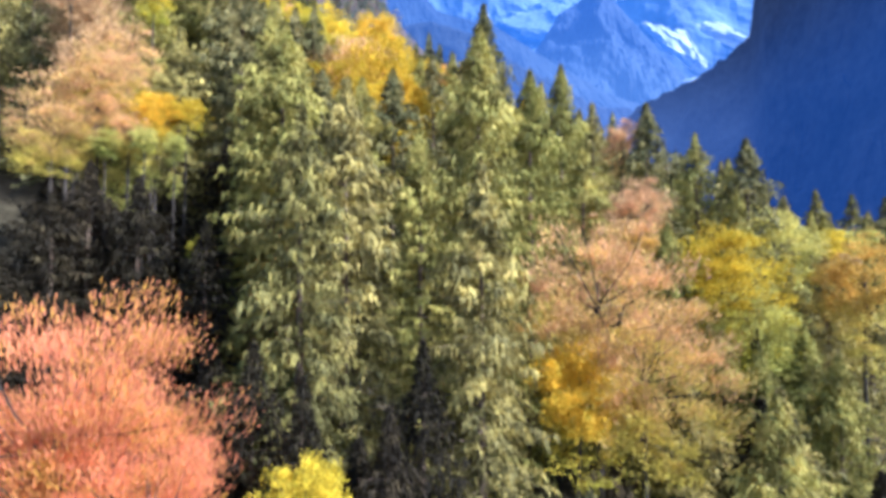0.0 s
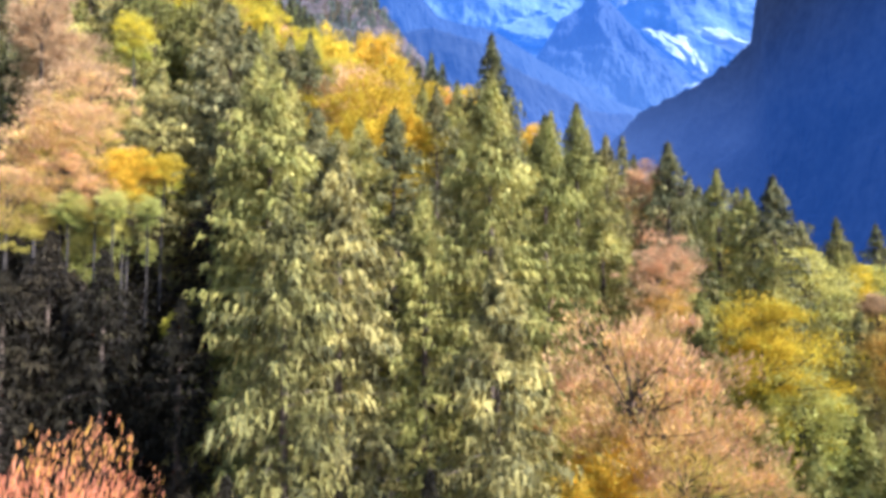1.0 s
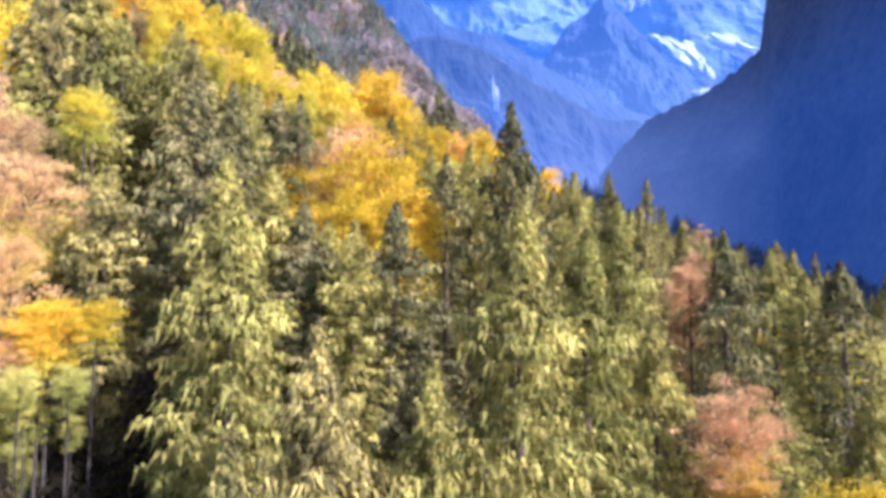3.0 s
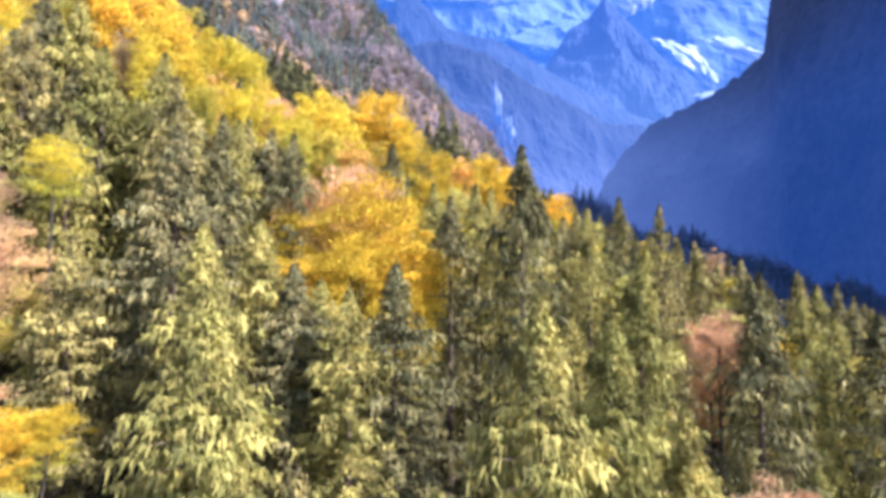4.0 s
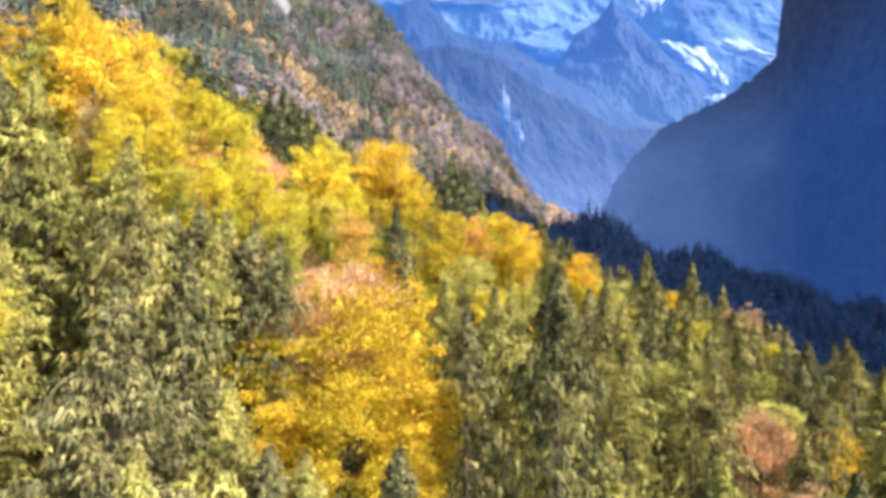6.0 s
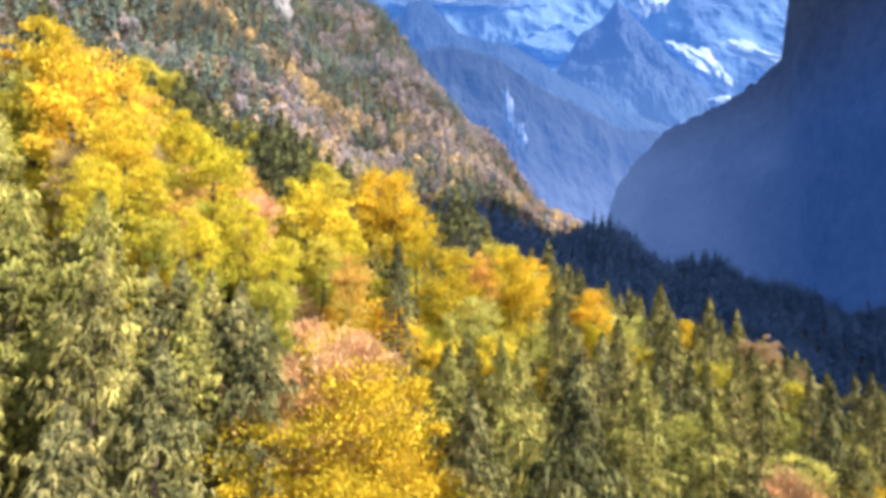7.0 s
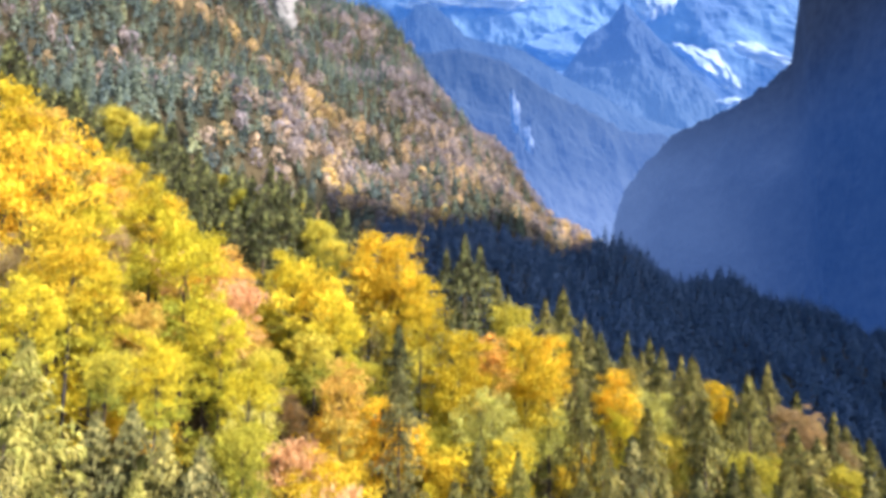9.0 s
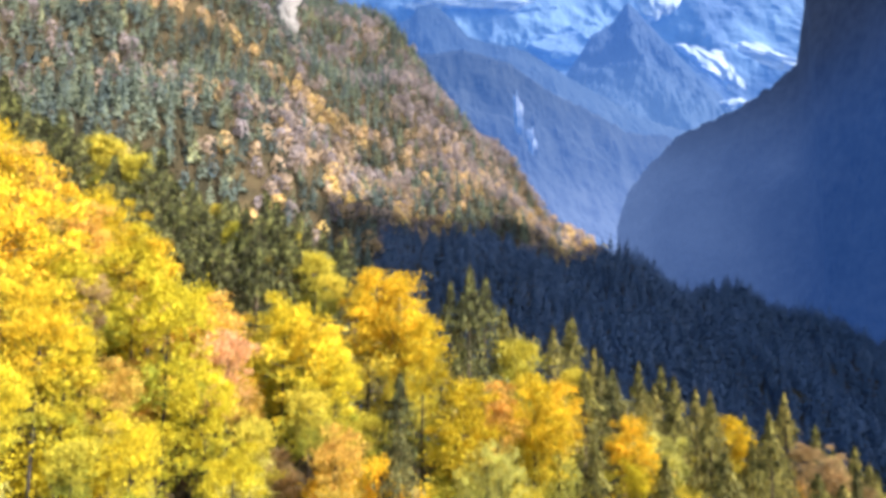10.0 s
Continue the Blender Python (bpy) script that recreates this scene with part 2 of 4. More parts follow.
# ---- meshes ----
def mesh_of(name, verts, faces, mat, smooth=False):
    """One mesh from arrays of corners and of equal-sized faces."""
    verts, faces = np.asarray(verts, np.float32), np.asarray(faces, np.int32)
    me = bpy.data.meshes.new(name)
    k = faces.shape[1]
    me.vertices.add(len(verts))
    me.vertices.foreach_set("co", verts.ravel())
    me.loops.add(faces.size)
    me.loops.foreach_set("vertex_index", faces.ravel())
    me.polygons.add(len(faces))
    me.polygons.foreach_set("loop_start", np.arange(0, faces.size, k, dtype=np.int32))
    me.polygons.foreach_set("use_smooth", np.full(len(faces), smooth))
    me.update(calc_edges=True)
    me.validate()
    me.materials.append(mat)
    return me


def leafy(name, verts, faces, tint, mat):
    """A crown: a mesh whose leaves carry the tint of their branch, clump or tree."""
    me = mesh_of(name, verts, faces, mat)
    me.attributes.new("tint", "FLOAT", "POINT").data.foreach_set("value", np.asarray(tint, np.float32))
    return me


def part(name, me, parent, label=""):
    ob = new(name, me)
    ob.parent = parent
    return tagged(ob, label)


def tubes(paths, sides=6):
    """Tapered tubes along paths of (point, radius); returns corners and four-sided faces."""
    V, F = [], []
    for path in paths:
        base = len(V)
        for i, (p, r) in enumerate(path):
            a = np.array(path[max(i - 1, 0)][0], float)
            b = np.array(path[min(i + 1, len(path) - 1)][0], float)
            d = (b - a) / (np.linalg.norm(b - a) + 1e-9)
            u = np.cross(d, (0.31, 0.95, 0.1))
            u /= np.linalg.norm(u) + 1e-9
            w = np.cross(d, u)
            for s in range(sides):
                an = 2 * math.pi * s / sides
                V.append(np.array(p) + r * (math.cos(an) * u + math.sin(an) * w))
        for i in range(len(path) - 1):
            for s in range(sides):
                q = base + i * sides + s
                e = base + i * sides + (s + 1) % sides
                F.append((q, e, e + sides, q + sides))
    return np.array(V), np.array(F)


def kites(p, along, side):
    """Slim four-cornered leaves: foot p, length vector, half-width vector (arrays n x 3)."""
    V = np.stack([p, p + along * 0.45 + side, p + along, p + along * 0.45 - side], 1).reshape(-1, 3)
    return V, np.arange(len(V)).reshape(-1, 4)


def slivers(p, along, side):
    """Three-cornered leaves, for trees farther off."""
    V = np.stack([p - side, p + side, p + along], 1).reshape(-1, 3)
    return V, np.arange(len(V)).reshape(-1, 3)


def spruce_mesh(height, radius, seed, step, twigs, spray, strands):
    """Crown, trunk and branches of a drooping spruce: whorls of sagging branches, hung with sprays of needles."""
    g = np.random.default_rng(seed)
    P, A, S, T, wood = [], [], [], [], []
    z = height * 0.08
    while z < height - 0.25:
        up = (z - height * 0.08) / (height * 0.92)
        left = height - z
        reach = min(0.05 + 0.26 * left + 0.045 * left * left, radius * (1 - up) ** 0.4) * (0.84 + 0.16 * math.sin(z * 2.1 + seed))
        n = int(g.integers(6, 9)) if up < 0.95 else 6
        turn = g.uniform(0, 6.3)
        for b in range(n):
            an = turn + 2 * math.pi * b / n + g.normal(0, 0.25)
            L = reach * (g.uniform(0.55, 1.15) if up < 0.75 else g.uniform(0.75, 1.1))
            shade, before = g.uniform(0, 1), len(P)
            out = np.array([math.cos(an), math.sin(an), 0.0])
            lat = np.array([-out[1], out[0], 0.0])
            lift, sag = (0.50 * up + 0.02), (0.62 - 0.35 * up)
            k = max(3 if up < 0.75 else 6, int(L / twigs))
            s = (np.arange(k) + g.uniform(0.3, 1.0, k)) / k
            s = s[s > (0.12 if up > 0.8 else 0.28)]
            spine = np.outer(s * L, out) + np.outer(L * (lift * s - sag * s ** 2 + 0.14 * s ** 4), (0, 0, 1)) + (0, 0, z)
            wood.append([(np.array((0, 0, z)), 0.05), (np.array((0, 0, z)) + out * L * 0.5 + np.array((0, 0, L * (lift * 0.5 - sag * 0.25))), 0.03), (spine[-1] if len(spine) else np.array((0, 0, z)), 0.008)])
            for sgn in (-1, 1):
                m = len(s)
                w = (1.05 - s * 0.7) * g.uniform(0.3, 0.75, m) * min(1.0, L * 0.42)
                # hanging sprays
                for q in np.linspace(0.1, 0.9, strands):
                    foot = spine + lat * (sgn * w * q)[:, None] + g.normal(0, 0.06, (m, 3))
                    hang = g.uniform(0.35, 1.05, m) * spray * (0.35 + 0.65 * min(1, L * 0.5))
                    along = np.outer(hang * g.uniform(0.35, 1.0, m), (0, 0, -1)) + out * (hang * g.uniform(-0.15, 0.6, m))[:, None] + lat * (sgn * hang * g.uniform(-0.35, 0.55, m))[:, None]
                    wd = (0.03 + hang * g.uniform(0.03, 0.075, m))[:, None]
                    yaw = g.uniform(0, 3.14, m)
                    P.append(foot), A.append(along), S.append(np.stack([np.cos(yaw), np.sin(yaw), g.normal(0, 0.2, m)], 1) * wd)
                # side twigs lying along the branch
                along = out * (w * 0.8)[:, None] + lat * (sgn * w * 1.25)[:, None] + np.outer(w * g.uniform(-0.5, 0.1, m), (0, 0, 1))
                P.append(spine), A.append(along), S.append((out * 0.6 - lat * sgn * 0.4 + g.normal(0, 0.3, (m, 3))) * (w * 0.16)[:, None])
            T += [np.full(len(p), shade) for p in P[before:]]
        z += step * g.uniform(0.8, 1.2) * (0.36 + 0.84 * (1 - up))
    # leader
    m = 16
    zz = g.uniform(height - 1.4, height - 0.1, m)
    yaw = g.uniform(0, 6.3, m)
    P.append(np.stack([0 * zz, 0 * zz, zz], 1))
    A.append(np.stack([np.cos(yaw), np.sin(yaw), 0.5 + 0 * yaw], 1) * ((height + 0.1 - zz) * 0.45 + 0.08)[:, None])
    S.append(np.stack([-np.sin(yaw), np.cos(yaw), 0 * yaw], 1) * 0.06)
    T.append(np.full(m, 0.4))
    crown = (*slivers(np.concatenate(P), np.concatenate(A), np.concatenate(S)), np.repeat(np.concatenate(T), 3))
    trunk = [[(np.array((0, 0, -1.5)), height * 0.012 + 0.03), (np.array((0.05, 0, height * 0.5)), height * 0.008 + 0.01), (np.array((0, 0, height + 0.05)), 0.012)]]
    return crown, tubes(trunk, 8), tubes(wood[::8], 3)


def broadleaf_mesh(radius, seed, clumps, leaves, leaf, feather, leaf_shape, height=14.0):
    """Crown, trunk, main limbs and twigs of a broadleaf tree: limbs fork to clumps of leaves with gaps between them."""
    g = np.random.default_rng(seed)
    cz = height - radius * 1.1
    lump = g.normal(0, 1, (9, 3))
    lump /= np.linalg.norm(lump, axis=1)[:, None]
    size = g.uniform(-0.5, 0.42, 9)
    centres = []
    while len(centres) < clumps:
        d = g.normal(0, 1, 3)
        d /= np.linalg.norm(d)
        bulge = 1 + float(np.sum(size * np.clip(lump @ d, 0, 1) ** 3))
        r = radius * bulge * g.uniform(0.12, 1.0) ** 0.5 * (g.uniform(1.0, 1.22) if g.random() < 0.25 else 1.0)
        down = 2.0 if d[2] < 0 else 1.1
        centres.append(np.array((d[0] * r, d[1] * r, cz + d[2] * r * down)))
    centres = np.array(centres)
    P, A, S, T = [], [], [], []
    for c in centres:
        n = int(leaves * g.uniform(0.4, 1.5))
        cr = radius * g.uniform(0.10, 0.30)
        p = c + np.clip(g.normal(0, 0.66, (n, 3)), -1.15, 1.15) * cr * (1.2, 1.2, 0.62)
        outw = p - (0, 0, cz - radius * 0.8)
        outw /= np.linalg.norm(outw, axis=1)[:, None]
        rand = g.normal(0, 1, (n, 3))
        along = rand * (1 - 0.7 * feather) + outw * (0.7 + 1.2 * feather) + np.array((0, 0, 0.8 * feather - 0.25 * (1 - feather)))
        along /= np.linalg.norm(along, axis=1)[:, None]
        ln = leaf * g.uniform(0.5, 1.4, n) * (1 + 0.8 * feather)
        side = np.cross(along, g.normal(0, 1, (n, 3)))
        side /= np.linalg.norm(side, axis=1)[:, None] + 1e-6
        P.append(p), A.append(along * ln[:, None]), S.append(side * (leaf * g.uniform(0.25, 0.5, n) * (1 - 0.6 * feather))[:, None])
        T.append(np.full(n, g.uniform(0, 1)))
    V, F = leaf_shape(np.concatenate(P), np.concatenate(A), np.concatenate(S))
    crown = (V, F, np.repeat(np.concatenate(T), F.shape[1]))
    fork = cz - radius * 0.9
    lean = g.normal(0, 0.25, 2)
    top = np.array((lean[0], lean[1], cz + radius * 0.5))
    trunk = [[(np.array((0, 0, -26.0)), 0.22), (np.array((0, 0, 0.0)), 0.19), (np.array((lean[0] * 0.7, lean[1] * 0.7, fork + 0.6)), 0.14), (top, 0.03)]]
    limbs, twigs = [], []
    for i, c in enumerate(centres):
        u = g.uniform(0.0, 0.85)
        a = np.array((lean[0] * (0.5 + 0.5 * u), lean[1] * (0.5 + 0.5 * u), fork + (top[2] - fork) * u))
        mid = a * 0.45 + c * 0.55 + np.array((0, 0, -0.2)) + g.normal(0, 0.22, 3)
        if i < 6:
            limbs.append(tubes([[(a, 0.11), (mid, 0.07), (c + (c - mid) * 0.35, 0.015)]], 5))
        elif i % 5 == 0:
            twigs.append([(a, 0.06), (mid, 0.04), (c + (c - mid) * 0.35, 0.01)])
    return crown, tubes(trunk, 8), limbs, tubes(twigs, 3)


# ---- the lie of the land ----
def canopy(x, y):
    """Mean height of the tree tops on the near slope."""
    return 42.1 - 0.261 * x + 0.883 * y - 0.00345 * y * y - 0.0024 * x * y + 0.00194 * x * x


def crest(x):
    """Where the near slope bends over into the hollow."""
    return 104.0 + 0.35 * x


SPUR_X = [-80, -60, -34, -2, 30, 54, 81, 98, 131, 164, 218, 400]


def spur_line(x):
    """Where the crest of the shaded spur runs."""
    return np.interp(x, SPUR_X, [245, 250, 253, 256, 258, 260, 275, 287, 300, 310, 320, 330])


def land(x, y):
    x, y = np.asarray(x, float), np.asarray(y, float)
    yc, xc = np.minimum(y, crest(x)), np.clip(x, -70, 75)
    near = canopy(xc, np.clip(yc, -40, 140)) - 21.0 - 0.62 * np.maximum(y - crest(x), 0) - 0.35 * np.maximum(x - 75, 0) + 0.30 * np.maximum(-70 - x, 0)
    edge = 545.0 - 1.05 * np.maximum(x, 0)
    far = 156.0 - 0.873 * (x + 96) + 0.666 * (np.minimum(y, edge) - 236) - 1.3 * np.maximum(y - edge, 0)
    far += 14 * np.sin(x * 0.035 + y * 0.021) + 9 * np.sin(y * 0.043 - x * 0.05)
    far -= 0.9 * np.maximum(-150 - x, 0) * 0.5
    ridge_y = spur_line(x)
    ridge_z = np.interp(x, SPUR_X, [118, 122, 124, 119, 118, 113.5, 107, 103, 99.5, 88, 77, -20])
    spur = ridge_z - 0.60 * np.maximum(ridge_y - y, 0) - 0.9 * np.maximum(y - ridge_y, 0)
    spur += 3.5 * np.sin(x * 0.11 + 1) + 2.5 * np.sin(x * 0.057 + y * 0.06)
    floor = -60 + 0 * x
    return np.maximum(np.maximum(near, far), np.maximum(spur, floor))


def axis(lo, hi, cell, far):
    """Even cells from lo to hi, then ever wider ones out to far."""
    inner = list(np.arange(lo, hi + 0.1, cell))
    grow, a, b = cell, lo, hi
    while b < far:
        grow *= 1.35
        a, b = a - grow, b + grow
        inner.insert(0, a), inner.append(b)
    return np.array(inner)


def grid_faces(n, m):
    i = (np.arange(n - 1)[:, None] * m + np.arange(m - 1)).ravel()
    return np.stack([i, i + m, i + m + 1, i + 1], 1)


gx, gy = axis(-260, 260, 5.0, 6500), axis(-60, 600, 5.0, 6500)
X, Y = np.meshgrid(gx, gy, indexing="ij")
Z = land(X, Y)
rough = np.array([noise.fractal(Vector((a * 0.05, b * 0.05, 0)), 1.0, 2.0, 3) for a, b in zip(X.ravel(), Y.ravel())]).reshape(X.shape)
Z = np.where((np.abs(X) < 400) & (np.abs(Y) < 800), Z + rough * 1.6, Z)
ground = new("ground", mesh_of("ground", np.stack([X, Y, Z], -1).reshape(-1, 3), grid_faces(len(gx), len(gy)), EARTH, True))
tagged(ground, "steep forest floor of brown leaf litter and pale grass", "ground", kind="structure")


def massif(name, crest_line, foot, mat, label, rows=60, cols=160, amp=60.0, scale=0.004, back=400.0, seed=0.0, hollow=1.0, foot_z=-80.0, fray=0.0):
    """A mountain as one mesh: a crest through a few points (x, y, z), its near face down to the foot (an offset in x and y), its far face behind."""
    c = np.array(crest_line, float)
    t = np.linspace(0, len(c) - 1, cols)
    line = np.stack([np.interp(t, np.arange(len(c)), c[:, k]) for k in range(3)], 1)
    V = []
    fx, fy = foot
    fl = math.hypot(fx, fy)
    for v in np.linspace(-0.35, 1.0, rows):
        p = line.copy()
        if v < 0:
            p[:, 0] += fx / fl * v / 0.35 * back
            p[:, 1] += fy / fl * v / 0.35 * back
            p[:, 2] += v / 0.35 * (line[:, 2] - foot_z)
        else:
            p[:, 0] += fx * v ** 0.9
            p[:, 1] += fy * v ** 0.9
            p[:, 2] = line[:, 2] + (foot_z - line[:, 2]) * v ** hollow
        V.append(p)
    V = np.array(V)
    flat = V.reshape(-1, 3)
    bump = np.array([noise.ridged_multi_fractal(Vector((a * scale + seed, b * scale, e * scale)), 0.9, 2.1, 6, 1.0, 2.0) - 1.0 for a, b, e in flat])
    damp = np.repeat(np.clip(np.abs(np.linspace(-0.35, 1.0, rows)) * 6 + 0.22, 0, 1), cols)
    flat[:, 0] += fx / fl * bump * amp * damp
    flat[:, 1] += fy / fl * bump * amp * damp
    flat[:, 2] += bump * amp * 0.35 * damp
    if fray:
        tops = np.array([max(noise.noise(Vector((a * 0.045, b * 0.045, e * 0.045))) + 0.5 * noise.noise(Vector((a * 0.13, b * 0.13, e * 0.13))), -0.2) for a, b, e in flat])
        flat[:, 2] += fray * tops
    ob = new(name, mesh_of(name, flat, grid_faces(rows, cols), mat, False))
    return tagged(ob, label, "mountain", kind="structure")


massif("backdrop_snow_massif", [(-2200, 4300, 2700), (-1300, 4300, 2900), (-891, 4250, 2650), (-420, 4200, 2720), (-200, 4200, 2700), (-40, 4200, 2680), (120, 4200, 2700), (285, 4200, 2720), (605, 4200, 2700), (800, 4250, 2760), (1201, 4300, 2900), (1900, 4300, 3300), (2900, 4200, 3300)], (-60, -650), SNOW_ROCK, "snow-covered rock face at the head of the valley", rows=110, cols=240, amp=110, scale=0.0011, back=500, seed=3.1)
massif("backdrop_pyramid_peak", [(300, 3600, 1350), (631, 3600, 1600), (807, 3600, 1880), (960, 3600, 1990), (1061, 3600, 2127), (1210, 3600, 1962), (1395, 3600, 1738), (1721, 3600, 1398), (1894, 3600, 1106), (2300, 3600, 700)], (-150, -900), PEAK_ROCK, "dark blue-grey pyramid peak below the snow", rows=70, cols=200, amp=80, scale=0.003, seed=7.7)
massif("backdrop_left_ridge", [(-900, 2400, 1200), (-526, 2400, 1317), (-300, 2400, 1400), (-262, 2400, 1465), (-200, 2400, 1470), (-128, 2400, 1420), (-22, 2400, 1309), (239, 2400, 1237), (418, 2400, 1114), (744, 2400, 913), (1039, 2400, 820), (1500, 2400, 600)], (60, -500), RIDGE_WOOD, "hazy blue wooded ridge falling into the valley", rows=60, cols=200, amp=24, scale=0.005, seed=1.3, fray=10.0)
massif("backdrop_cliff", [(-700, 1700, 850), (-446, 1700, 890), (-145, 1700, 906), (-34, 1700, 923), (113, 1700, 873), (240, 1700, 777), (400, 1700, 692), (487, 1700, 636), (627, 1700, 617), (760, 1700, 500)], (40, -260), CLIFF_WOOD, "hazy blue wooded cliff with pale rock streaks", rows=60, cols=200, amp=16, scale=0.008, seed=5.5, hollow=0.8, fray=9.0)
# near end, out of view, is added; its crest is shaped to shade the spur
massif("backdrop_valley_wall", [(450, -150, 60), (470, -90, 320), (490, -52, 525), (505, -27, 600), (512, 19, 597), (515, 53, 579), (518, 72, 561), (525, 122, 540), (540, 240, 500), (590, 400, 600), (650, 700, 800), (660, 950, 800), (650, 1059, 753), (662, 1086, 698), (669, 1132, 590), (632, 1170, 551), (579, 1209, 522), (484, 1286, 482), (423, 1326, 417), (382, 1352, 352), (361, 1371, 276), (372, 1374, 200), (380, 1380, -60)], (-40, -90), WALL_ROCK, "steep dark valley wall in shade, unseen end added to shade the spur", rows=70, cols=520, amp=30, scale=0.006, back=500, seed=2.2, hollow=0.75, fray=9.0)

def field(name, corners, mat, label, kind, lump=12.0, cols=40, rows=24, ragged=0.12, seed=0.0):
    """A snowfield, a fall or a rock face: a lumpy sheet with depth and a ragged rim between four corners (clockwise from the upper left)."""
    a, b, c, d = (np.array(q, float) for q in corners)
    V = []
    for j in range(rows):
        for i in range(cols):
            u, v = i / (cols - 1), j / (rows - 1)
            n1 = noise.fractal(Vector((u * 3 + seed, v * 3, 0.3)), 0.8, 2.0, 5)
            n2 = noise.fractal(Vector((u * 3, v * 3 + seed, 9.7)), 0.8, 2.0, 5)
            uu, vv = u + ragged * n1, v + ragged * n2
            p = (a * (1 - uu) + b * uu) * (1 - vv) + (d * (1 - uu) + c * uu) * vv
            rim = min(u, v, 1 - u, 1 - v) * 5
            p[1] += lump * (0.9 - min(rim, 1.0) * 1.8 + 0.8 * n1)
            V.append(p)
    ob = new(name, mesh_of(name, np.array(V), grid_faces(rows, cols), mat, False))
    return tagged(ob, label, kind, kind="structure")


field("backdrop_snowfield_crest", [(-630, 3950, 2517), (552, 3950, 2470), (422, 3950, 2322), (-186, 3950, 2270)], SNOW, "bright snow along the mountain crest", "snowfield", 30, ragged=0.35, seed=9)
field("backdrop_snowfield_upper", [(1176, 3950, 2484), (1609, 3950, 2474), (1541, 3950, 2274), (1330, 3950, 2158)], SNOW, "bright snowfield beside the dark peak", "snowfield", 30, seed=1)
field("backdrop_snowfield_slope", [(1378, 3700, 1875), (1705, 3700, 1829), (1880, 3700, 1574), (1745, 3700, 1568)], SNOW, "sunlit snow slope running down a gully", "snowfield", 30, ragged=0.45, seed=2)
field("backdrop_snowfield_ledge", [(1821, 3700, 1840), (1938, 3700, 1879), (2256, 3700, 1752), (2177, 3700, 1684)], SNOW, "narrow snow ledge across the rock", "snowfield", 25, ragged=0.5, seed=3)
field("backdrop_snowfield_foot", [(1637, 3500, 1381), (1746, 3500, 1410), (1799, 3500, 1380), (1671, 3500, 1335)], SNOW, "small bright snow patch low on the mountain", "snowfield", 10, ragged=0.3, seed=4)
# shaded copy of the snow: the blue of shade is in its base
SHADE_BLUE_SNOW = mountain_material("snow_painted_shade_blue", 0.004, ((0.09, 0.145, 0.22), (0.14, 0.20, 0.28)), glow=(HAZE_GLOW, 0.48))
field("backdrop_snow_basin", [(396, 3950, 2093), (1162, 3950, 2170), (1238, 3950, 1792), (524, 3950, 1912)], SHADE_BLUE_SNOW, "snow basin below the ridge, blue shade in its colour", "snowfield", 40, ragged=0.28, seed=5)
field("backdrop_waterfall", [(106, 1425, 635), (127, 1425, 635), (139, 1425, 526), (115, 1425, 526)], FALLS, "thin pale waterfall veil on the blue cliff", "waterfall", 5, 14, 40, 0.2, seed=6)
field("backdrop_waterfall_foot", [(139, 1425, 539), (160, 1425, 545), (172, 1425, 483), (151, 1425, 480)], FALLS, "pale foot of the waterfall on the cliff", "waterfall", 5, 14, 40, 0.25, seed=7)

# ---- trees ----
GROUPS = {"spruce": "spruces on the slope", "broad": "autumn broadleaf trees on the slope"}
made = {}


def spruce_kind(key, fine, seed, mat):
    """One spruce, 24 m tall, to be copied."""
    size = {"near": (0.62, 0.26, 0.72, 4), "mid": (0.78, 0.40, 0.92, 3), "far": (1.05, 0.66, 1.40, 2)}[fine]
    crown, trunk, wood = spruce_mesh(24.0, 4.0 + 0.3 * (seed % 3), seed, *size)
    root = new("spruce")
    part("trunk", mesh_of("spruce_trunk", *trunk, BARK, True), root, "brown scaly trunk")
    tagged(part("branchwork", mesh_of("spruce_branches", *wood, BARK), root), kind="stuff")
    part("crown", leafy("spruce_crown", *crown, mat), root, "drooping needle-clad crown")
    made[key] = root
    return root


def broadleaf_kind(key, fine, seed, kind):
    """One broadleaf tree, crown radius 4 m and 14 m tall, with a long foot for steep ground, to be copied."""
    feather = {"salmon": 0.75, "peach_gold": 0.8, "salmon_gold": 1.1, "orange": 0.25, "brown": 0.6}.get(kind, 0.3)
    size = (110, 190, 0.19, feather, kites) if fine and kind in ("gold", "yellow") else (95, 130, 0.25, feather, kites) if fine else (100, 95, 0.29, feather, slivers)
    if fine and kind in ("salmon_gold", "peach_gold"):
        size = (105, 165, 0.19, feather, kites) if kind == "peach_gold" else (110, 420, 0.13, feather, kites)
    crown, trunk, limbs, twigs = broadleaf_mesh(4.0, seed, *size)
    root = new("broadleaf_tree")
    part("trunk", mesh_of("broadleaf_trunk", *trunk, PALE_BARK, True), root)
    if fine:
        for limb in limbs:
            part("limb", mesh_of("broadleaf_limb", *limb, PALE_BARK, True), root)
    tagged(part("twigwork", mesh_of("broadleaf_twigs", *twigs, PALE_BARK), root), kind="stuff")
    part("crown", leafy("broadleaf_crown", *crown, LEAVES[kind]), root)
    made[key] = root
    return root


LABELS = {
    "gold": "broadleaf tree in golden autumn leaf, greener below", "lime": "broadleaf tree turning from green to yellow", "yellow": "broadleaf tree in bright yellow autumn leaf",
    "orange": "broadleaf tree in orange autumn leaf among spruces", "salmon": "thinning beech in pinkish orange leaf",
    "salmon_gold": "beech with salmon upper crown and golden leaves below", "peach_gold": "beech with pale peach upper crown and golden leaves below", "olive": "broadleaf tree still olive green, tips turning yellow",
    "brown": "sparse broadleaf tree in dull tan and brown leaf"}
